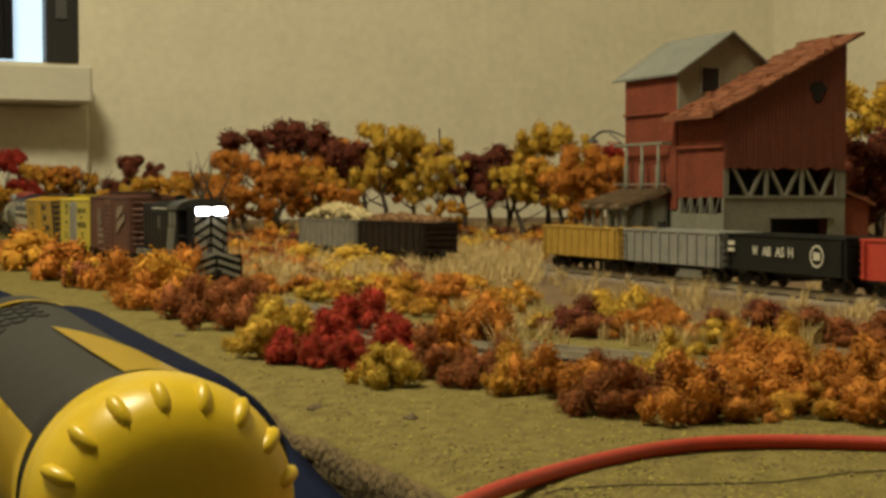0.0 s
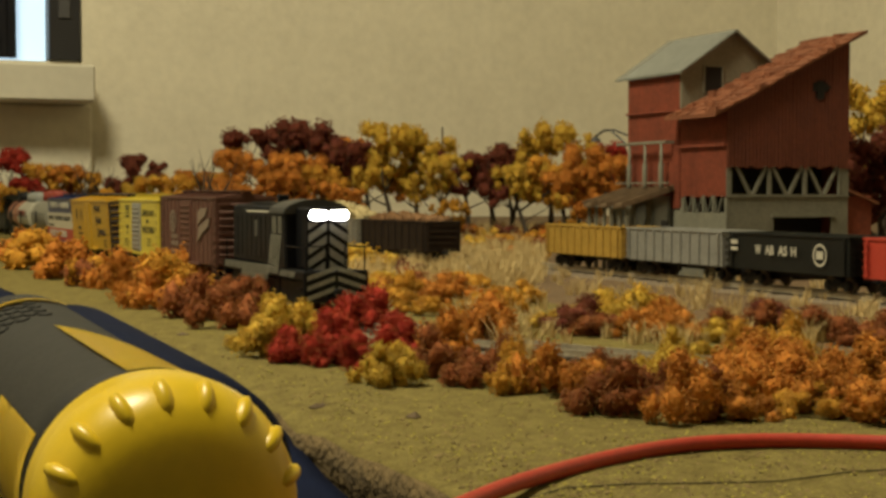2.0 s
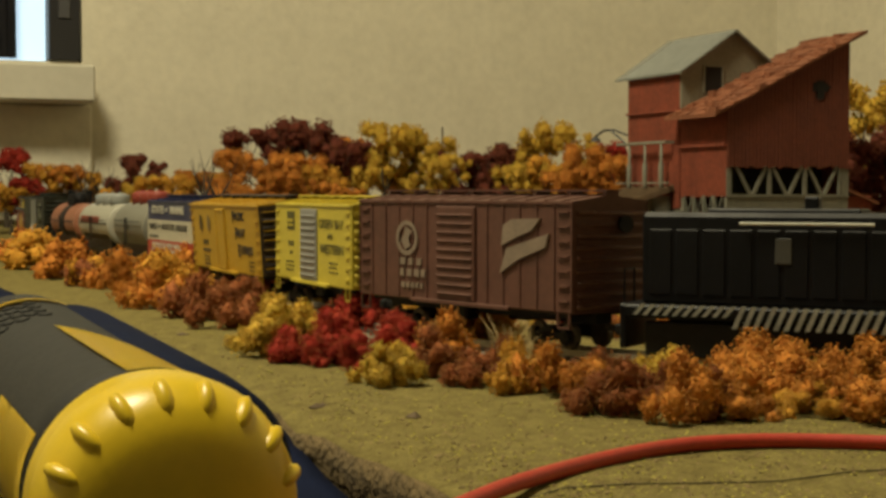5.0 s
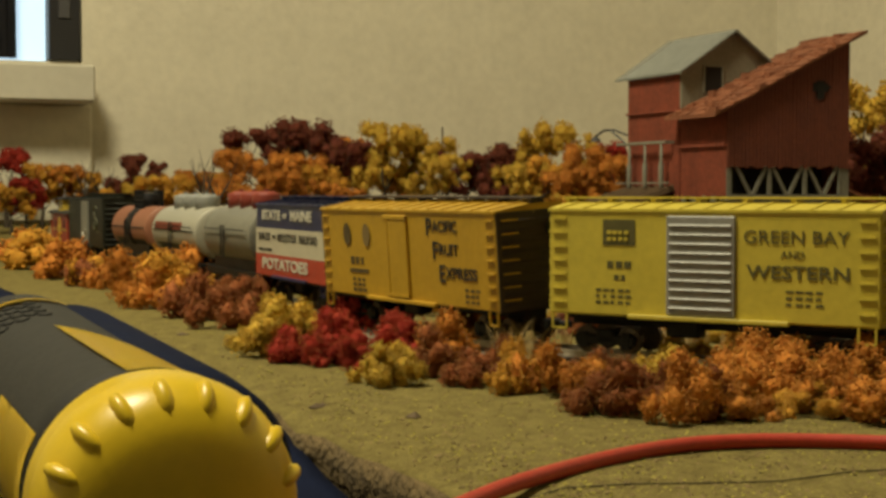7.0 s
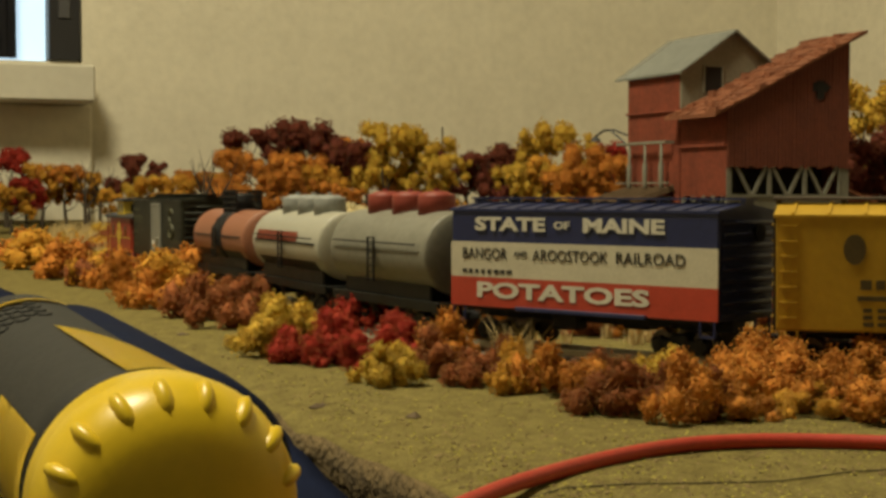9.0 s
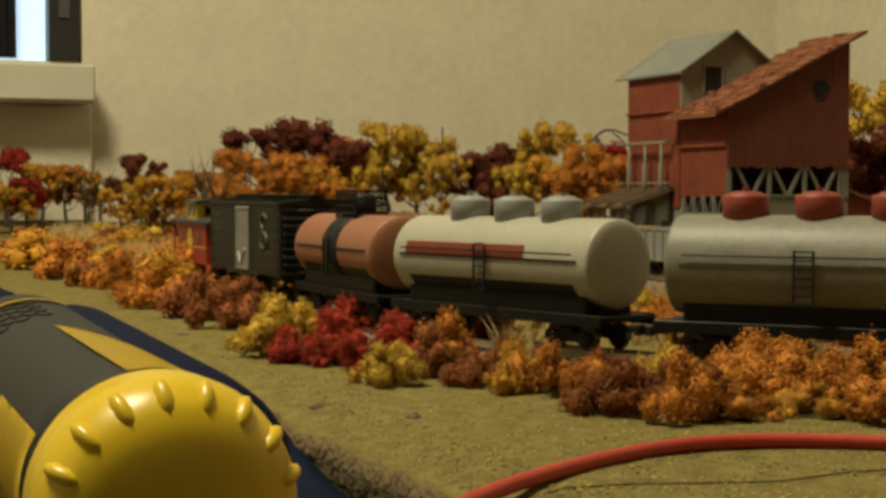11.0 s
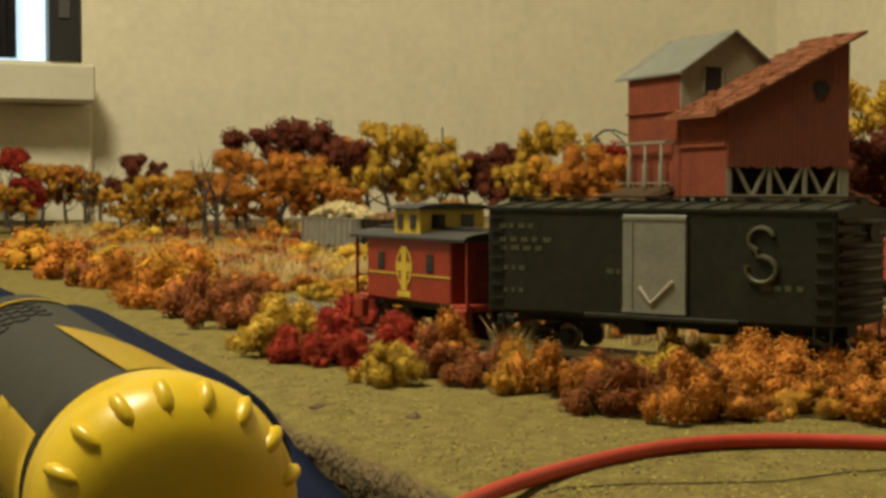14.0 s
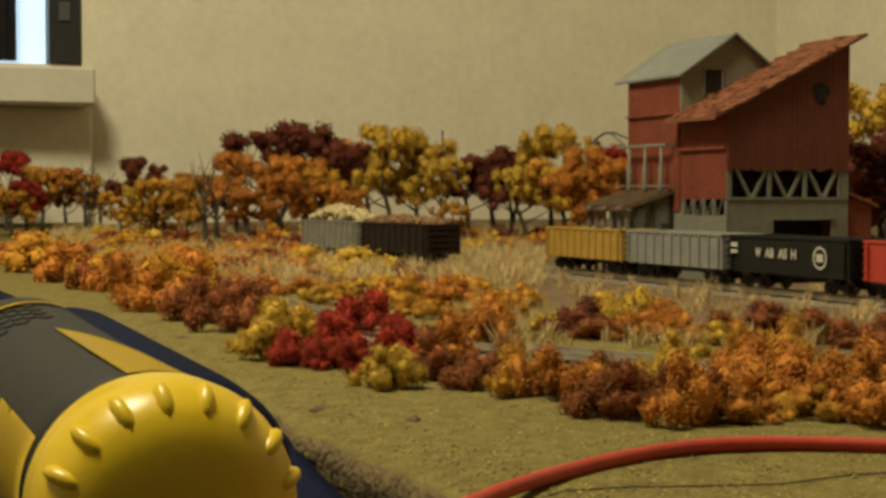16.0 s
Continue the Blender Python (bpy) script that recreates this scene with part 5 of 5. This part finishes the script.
def build_hose():
    pts = []
    for u, v in ((560, 1010), (700, 940), (835, 884), (900, 858), (1000, 828), (1100, 804), (1200, 787), (1290, 780), (1400, 778), (1568, 782), (1700, 790), (1850, 810)):
        x, y = pix(u, v, -.004)
        pts.append(Vector((x, y, -.0043)))
    fine = []
    for i in range(len(pts) - 1):
        p0, p1, p2, p3 = pts[max(i - 1, 0)], pts[i], pts[i + 1], pts[min(i + 2, len(pts) - 1)]
        for k in range(8):
            t = k / 8
            fine.append(.5 * ((2 * p1) + (p2 - p0) * t + (2 * p0 - 5 * p1 + 4 * p2 - p3) * t * t + (3 * p1 - p0 - 3 * p2 + p3) * t ** 3))
    tagged(part("red_cable", tube(bmesh.new(), fine, .0020, 18), M_HOSE, None, "", None, True), "thick red cable lying in a curve on the turf", "cable")
    thin = []
    for u, v in ((880, 880), (1000, 868), (1120, 862), (1250, 860), (1380, 852), (1500, 840), (1600, 832)):
        x, y = pix(u, v, -.0065)
        thin.append((x, y, ground_z(x, y) + .0003))
    tagged(part("thin_wire", tube(bmesh.new(), thin, .0002, 8), mat("wire_brown", (.07, .055, .025), .8), None, "", None, True), "thin dark brown wire lying on the turf", "wire")


# ---------------------------------------------------------------- grasses and loose litter
def tufts(name, spots, blades, height, material, label, w=.00022):
    """Thin dry blades in clumps, one object of uncountable stuff."""
    V, F = [], []
    rng = np.random.default_rng(11)
    for x, y, s in spots:
        z = ground_z(x, y)
        for b in range(blades):
            a, l = rng.uniform(0, 6.28), height * s * rng.uniform(.5, 1.1)
            ox, oy = rng.normal(size=2) * .0028 * s
            lx, ly = rng.normal(size=2) * l * .32
            cx, cy = math.cos(a) * w, math.sin(a) * w
            n = len(V)
            bx, by = x + ox, y + oy
            V += [(bx - cx, by - cy, z - .001), (bx + cx, by + cy, z - .001), (bx + lx * .4 + cx * .8, by + ly * .4 + cy * .8, z + l * .6), (bx + lx * .4 - cx * .8, by + ly * .4 - cy * .8, z + l * .6), (bx + lx, by + ly, z + l)]
            F += [(n, n + 1, n + 2, n + 3), (n + 3, n + 2, n + 4)]
    me = bpy.data.meshes.new(name)
    me.from_pydata(V, [], F)
    me.materials.append(material)
    return tagged(new(name, me), label, "grass", "", "stuff")


def litter(name, spots, size, material, label):
    V, F = [], []
    rng = np.random.default_rng(5)
    octa = np.array([(1, 0, 0), (-1, 0, 0), (0, 1, 0), (0, -1, 0), (0, 0, 1), (0, 0, -1)], float)
    ot = ((0, 2, 4), (2, 1, 4), (1, 3, 4), (3, 0, 4), (2, 0, 5), (1, 2, 5), (3, 1, 5), (0, 3, 5))
    for x, y in spots:
        s = size * rng.uniform(.4, 1.3)
        z = ground_z(x, y)
        n = len(V)
        V += (octa * (s * rng.uniform(.6, 1.2, (6, 1))) * (1, 1, .6) + (x, y, z + s * .1)).tolist()
        F += [tuple(i + n for i in f) for f in ot]
    me = bpy.data.meshes.new(name)
    me.from_pydata(V, [], F)
    me.materials.append(material)
    return tagged(new(name, me), label, "ground cover", "", "stuff")
build_room()
build_ground()
build_cloth()
LINE_MAIN = [track(s) for s in np.arange(S_MIN, S_MAX, 0.02)]
SIDE_X, SIDE_Y, SIDE_A = *pix(1400, 509, 0.0), -68.0
SIDE2_X, SIDE2_Y = spot(760, 1.40)
build_mill()
sa = math.radians(SIDE_A)


def on_siding(u):
    """Pose of a standing car whose side's middle is seen in the direction u."""
    px, py = SIDE_X + math.sin(sa) * .0175, SIDE_Y - math.cos(sa) * .0175
    tn = (u - 784) / F_PX
    k = (tn * py - px) / (math.cos(sa) - tn * math.sin(sa))
    return k


def standing(k):
    return Matrix.Translation((SIDE_X + math.cos(sa) * k, SIDE_Y + math.sin(sa) * k, 0)) @ Matrix.Rotation(sa, 4, "Z")


G_YEL = mat("gondola_yellow", (.40, .25, .045), .6, var=.2, scale=60)
G_GRY = mat("gondola_grey", (.23, .23, .215), .6, var=.2, scale=60)
G_BLK = mat("gondola_black", (.011, .012, .011), .55, spec=.25, var=.3, scale=60)
G_RED = mat("gondola_red", (.42, .045, .028), .5, var=.15, scale=60)
ends = [on_siding(u) for u in (962, 1104, 1285, 1513)]
for (a, b), material, label, kw in zip(zip(ends, ends[1:]), (G_YEL, G_GRY, G_BLK),
                                       ("yellow gondola car standing on the siding", "grey ribbed gondola car standing on the siding", "black gondola car with white lettering on the siding"),
                                       ({}, {}, {"text": (("W", -.030, .0085, .0065), ("AB", -.0165, .0085, .010), ("AS", -.0015, .0085, .010), ("H", .0105, .0085, .0055)), "ribs": 2})):
    gondola(standing((a + b) / 2), b - a - .010, material, label, **kw)
gondola(standing(ends[3] + .075), .132, G_RED, "bright red gondola car standing on the siding", ribs=2)
HOP_B = mat("hopper_brown", (.024, .016, .011), .75, spec=.2, var=.4, scale=60)
HOP_G = mat("hopper_grey", (.22, .21, .18), .7, var=.25, scale=60)
LOAD1 = mat("stone_load", (.55, .46, .25), .95, var=.3, scale=120, isl=.6)
LOAD2 = mat("ore_load", (.24, .13, .06), .95, var=.4, scale=120, isl=.6)
h2 = math.radians(-63)
for k, material, load, heap, label in ((-.042, HOP_B, LOAD2, .004, "dark brown hopper car filled with brown ore"), (-.195, HOP_G, LOAD1, .014, "grey hopper car heaped with pale stone")):
    gondola(Matrix.Translation((SIDE2_X + math.cos(h2) * k, SIDE2_Y + math.sin(h2) * k, 0)) @ Matrix.Rotation(h2, 4, "Z"), .138, material, label, "hopper_car", load, heap, 10, .0265, .0100, None, True)
build_torch()
build_hose()


P2 = "between the track and the siding"


def bushes(tint, rows, place="on the turf beside the track"):
    for u, v, px in rows:
        x, y = pix(u, v - px * .10, -.0065)
        bush(x, y, px * y / F_PX * 1.28, tint, .80 if place == P2 else 1.14, place)


# front hedge, between the track and the layout's edge
bushes("orange", [(28, 468, 62), (122, 502, 84), (200, 518, 62), (238, 542, 78), (268, 556, 86), (318, 528, 92), (805, 655, 88), (852, 616, 92), (884, 628, 66), (965, 712, 96)])
bushes("orange", [(1012, 700, 82), (1205, 752, 100), (1300, 700, 104), (1352, 722, 112), (1395, 702, 96), (1475, 735, 96), (1505, 700, 92), (1560, 755, 100), (1562, 700, 92), (1330, 748, 72)])
bushes("amber", [(75, 484, 72), (165, 512, 64), (292, 552, 96), (345, 500, 62), (905, 704, 72), (1440, 692, 92), (1422, 742, 76), (1376, 660, 80), (1330, 652, 70), (50, 474, 50)])
bushes("rust", [(150, 512, 60), (345, 574, 84), (392, 590, 84), (418, 566, 76), (440, 560, 62), (770, 676, 74), (838, 690, 76), (1060, 690, 66), (1050, 738, 76), (1104, 738, 80), (1142, 728, 82), (1252, 744, 88), (880, 670, 60), (1525, 735, 80), (380, 545, 60)])
bushes("yellow", [(442, 624, 62), (482, 640, 74), (520, 606, 84), (552, 602, 62), (500, 600, 64), (664, 692, 72), (700, 690, 62), (1165, 688, 82), (1206, 668, 78), (1236, 650, 58)])
bushes("crimson", [(538, 648, 66), (582, 652, 62), (636, 598, 84), (618, 634, 74), (676, 640, 84), (726, 642, 72), (630, 664, 50), (650, 560, 40)])
# between the track and the sidings
bushes("yellow", [(560, 478, 62), (596, 500, 66), (640, 488, 74), (676, 496, 60), (630, 520, 50), (972, 586, 58), (1070, 568, 74), (1112, 572, 84), (1270, 612, 56), (1092, 590, 60)], P2)
bushes("orange", [(330, 470, 60), (380, 484, 64), (520, 468, 60), (545, 492, 60), (766, 532, 70), (800, 545, 66), (1140, 604, 72), (1190, 592, 74), (1205, 612, 60), (448, 470, 60), (1165, 560, 60)], P2)
bushes("amber", [(470, 480, 62), (690, 545, 66), (735, 556, 62), (850, 560, 70), (896, 566, 74), (830, 520, 58), (925, 545, 62), (780, 565, 56), (300, 462, 60), (420, 462, 56), (655, 520, 60), (600, 530, 46)], P2)
bushes("rust", [(428, 492, 60), (495, 478, 58), (735, 512, 66), (1030, 604, 70), (1062, 600, 58), (1295, 598, 66), (1340, 592, 74), (1470, 612, 78), (1520, 622, 76), (1562, 612, 72), (1310, 610, 50)], P2)
bushes("maroon", [(712, 500, 62), (1012, 594, 70), (1388, 588, 72), (1440, 600, 50), (520, 452, 48), (1500, 600, 60)], P2)
# loose scrub on both sides of the far track
rs = random.Random(9)
for k in range(150):
    s = -1.35 + 1.05 * rs.random()
    near = rs.random() < .45
    lat = -rs.uniform(.034, .062) if near else rs.uniform(.036, .15)
    tx, ty, ta = track(s)
    x, y = tx - math.sin(ta) * lat, ty + math.cos(ta) * lat
    if across(x, y) < .10 or y > 1.85:
        continue
    bush(x, y, rs.uniform(.018, .029), rs.choice(("orange", "amber", "orange", "rust", "yellow")), .8, "beside the far track")
# far field on the left
rg = random.Random(4)
for k in range(165):
    x, y = spot(rg.uniform(-20, 530), rg.uniform(1.20, 1.98))
    sx = min(abs(track(s)[0] - x) + abs(track(s)[1] - y) for s in np.arange(-1.5, 0, .03))
    if sx < .045 or y > 1.95 or across(x, y) < .15:
        continue
    bush(x, y, rg.uniform(.018, .034), rg.choice(("amber", "orange", "amber", "yellow", "yellow", "rust")), .6, "in the far field")
for k in range(16):
    u, v = rg.uniform(820, 960), rg.uniform(425, 452)
    x, y = pix(u, v, 0)
    bush(x, y, rg.uniform(.014, .024), rg.choice(("amber", "orange", "rust")), .7, "beside the siding")


def trees(tint, rows, wide=1.0):
    for u, v, d in rows:
        x, y = spot(u, d)
        top = EYE.z + d * ((441 - v) / F_PX - .0372)
        tree(x, y, (top - ground_z(x, y)) * .98, tint, wide)


trees("crimson", [(12, 258, 2.12), (46, 312, 2.02), (1085, 246, 1.95)], 1.0)
trees("maroon", [(235, 266, 2.12), (495, 214, 2.10), (545, 208, 2.08), (612, 240, 2.05), (828, 252, 2.02), (872, 246, 2.05), (908, 262, 2.04), (1535, 205, 1.42), (1560, 240, 1.36)], 1.05)
trees("yellow", [(252, 308, 1.90), (690, 208, 1.98), (735, 228, 2.0), (775, 262, 1.94), (975, 212, 1.92), (938, 280, 1.86), (1560, 128, 1.60), (905, 255, 2.1)], .82)
trees("orange", [(118, 286, 2.1), (345, 296, 2.05), (418, 256, 2.0), (480, 258, 1.93), (540, 272, 1.92), (612, 318, 1.82), (1050, 252, 1.82), (1022, 290, 1.76), (440, 320, 1.84), (1090, 268, 1.88), (650, 240, 2.12), (500, 300, 1.84)], 1.0)
trees("amber", [(75, 286, 2.1), (298, 302, 1.88), (330, 330, 1.84), (1000, 270, 1.86), (380, 300, 2.02), (800, 350, 1.84), (570, 290, 1.88), (20, 320, 2.0), (160, 300, 2.1), (215, 330, 1.92), (270, 335, 1.86)], 1.0)
for u, v, d, k in ((152, 274, 2.05, 0), (178, 288, 2.08, 1), (364, 254, 1.78, 0), (384, 272, 1.80, 1)):
    x, y = spot(u, d)
    bare_tree(x, y, EYE.z + d * ((441 - v) / F_PX - .0372) - ground_z(x, y), k)
# low scrub under the trees
for k in range(80):
    u, d = rg.uniform(180, 1010), rg.uniform(1.74, 1.98)
    x, y = spot(u, d)
    bush(x, y, rg.uniform(.026, .050), rg.choice(("amber", "orange", "rust", "orange", "maroon", "yellow")), .8, "under the trees")
# telegraph pole
x, y = spot(783, 2.12)
tagged(part("pole", tube(bmesh.new(), [(x, y, ground_z(x, y)), (x, y, EYE.z + 2.12 * ((441 - 226) / F_PX - .0372))], [.0016, .0011], 8), M_BARK), "thin dark wooden pole among the trees", "pole")

# dry grass
M_PALE = mat("pale_grass", (.60, .46, .22), .9, var=.3, scale=300, bump=0, isl=.6)
big = [(*pix(u, v, -.0065), s) for u, v, s in ((905, 640, 1.2), (922, 645, 1.3), (1240, 535, 1.5), (1228, 540, 1.2), (1425, 625, 1.2), (1432, 622, 1.1), (1215, 625, 1.0), (410, 520, .8), (505, 545, .7), (1490, 580, 1.0), (1300, 560, 1.0), (1350, 565, .9), (600, 480, .9), (700, 470, 1.2), (740, 475, 1.2), (790, 480, 1.3), (820, 470, 1.1), (650, 462, 1.0))]
tufts("grass_tufts", big, 46, .015, M_PALE, "tufts of dry straw-coloured static grass")
field = []
for k in range(2600):
    x, y = spot(rg.uniform(-20, 960), rg.uniform(1.12, 2.08))
    sx = min(abs(track(s)[0] - x) + abs(track(s)[1] - y) for s in np.arange(-1.6, 0, .05))
    if sx > .05 and across(x, y) > .09:
        field.append((x, y, rg.uniform(.4, 1.0)))
for k in range(260):
    u, v = rg.uniform(640, 1568), rg.uniform(470, 590)
    x, y = pix(u, v, 0)
    sx = min(abs(track(s)[0] - x) + abs(track(s)[1] - y) for s in np.arange(-.4, .6, .04))
    if sx > .05:
        field.append((x, y, rg.uniform(.25, .6)))
tufts("field_grass", field, 20, .021, M_PALE, "sparse pale dry grass over the field", .00036)
front_bits = []
for k in range(9000):
    u, v = rg.uniform(0, 1568), 520 + 362 * rg.random() ** .8
    x, y = pix(u, v, -.0065)
    if across(x, y) > .004:
        front_bits.append((x, y))
third = len(front_bits) // 3
litter("turf_crumbs", front_bits[:third], .0007, mat("turf_crumb", (.20, .15, .055), .95, var=.4, isl=.8, colour2=(.34, .25, .11)), "fine crumbs of turf on the ground")
litter("yellow_turf_crumbs", front_bits[third:2 * third], .00055, mat("turf_crumb_yellow", (.40, .36, .06), .95, var=.4, isl=.8, colour2=(.52, .46, .10)), "fine yellow-green turf crumbs on the ground")
litter("dark_turf_crumbs", front_bits[2 * third:], .00042, mat("turf_crumb_dark", (.10, .07, .03), .95, var=.4, isl=.8, colour2=(.14, .10, .04)), "fine dark soil crumbs on the ground")
back_bits = []
for k in range(2600):
    u, v = rg.uniform(560, 1568), rg.uniform(462, 600)
    x, y = pix(u, v, -.005)
    back_bits.append((x, y))
litter("dirt_crumbs", back_bits, .0009, mat("dirt_crumb", (.22, .12, .06), .95, var=.5, isl=.8, colour2=(.36, .22, .11)), "brown dirt crumbs beside the siding")
litter("pebbles", [pix(u, v, -.0065) for u, v in ((560, 717), (275, 590), (322, 592), (570, 714), (735, 738))], .0028, mat("pebble", (.12, .085, .05), .9), "small brown pebbles on the turf")

main_ties = [track(s) for s in np.arange(-1.0, .5, .0068)]
build_track("main_track", LINE_MAIN, main_ties, "curved model railway track on brown ballast")
sl = side_line(SIDE_X, SIDE_Y, SIDE_A, .45, .75)
build_track("siding_track", sl, [p for p in sl], "straight model railway siding beside the mill")
sl2 = side_line(SIDE2_X, SIDE2_Y, -63, .16, .5)
build_track("spur_track", sl2, [p for p in sl2], "overgrown model railway spur with hopper cars")
TRAIN = build_train()

OFFSETS = [-.1731, 0, .1644, .3271, .4875, .6246, .7695, .9186, 1.0739, 1.2135]
HALF = [.052, .053, .045, .058, .045, .036, .046, .043, .052, .026]
RUN = [(-1, -.824), (0, -.705), (1, -.5864), (2, -.4586), (3, -.3272), (3.5, -.2535), (4, -.171), (5.2, .003), (6.5, .1908), (7.5, .3322), (8.5, .4694), (9, .5299),
       (10.2, .668), (11.5, .8166), (12, .8875), (13, 1.023), (14, 1.150), (14.5, 1.212), (15, 1.2860), (15.5, 1.362), (16, 1.440), (17, 1.60)]


def run(t):
    """Running length of the second vehicle's middle at time t, its pace smoothed."""
    at = np.arange(t - .7, t + .71, .1)
    w = np.exp(-((at - t) / .22) ** 2 / 2)
    even = -.705 + .1335 * at
    return float((w * (np.interp(at, [r[0] for r in RUN], [r[1] for r in RUN]) - even)).sum() / w.sum() + (-.705 + .1335 * t))


def motions():
    """The train runs along the main track from the back to the front, each car on its two trucks."""
    times = [0.25 * k for k in range(65)]
    for car, off, half in zip(TRAIN, OFFSETS, HALF):
        rows = []
        for t in times:
            s = run(t) - off
            (xa, ya, aa), (xb, yb, ab) = track(s + half), track(s - half)
            rows.append((t, pose((xa + xb) / 2, (ya + yb) / 2, 0, 0, 0, math.degrees(math.atan2(ya - yb, xa - xb)))))
        walk(car, rows)


motions()
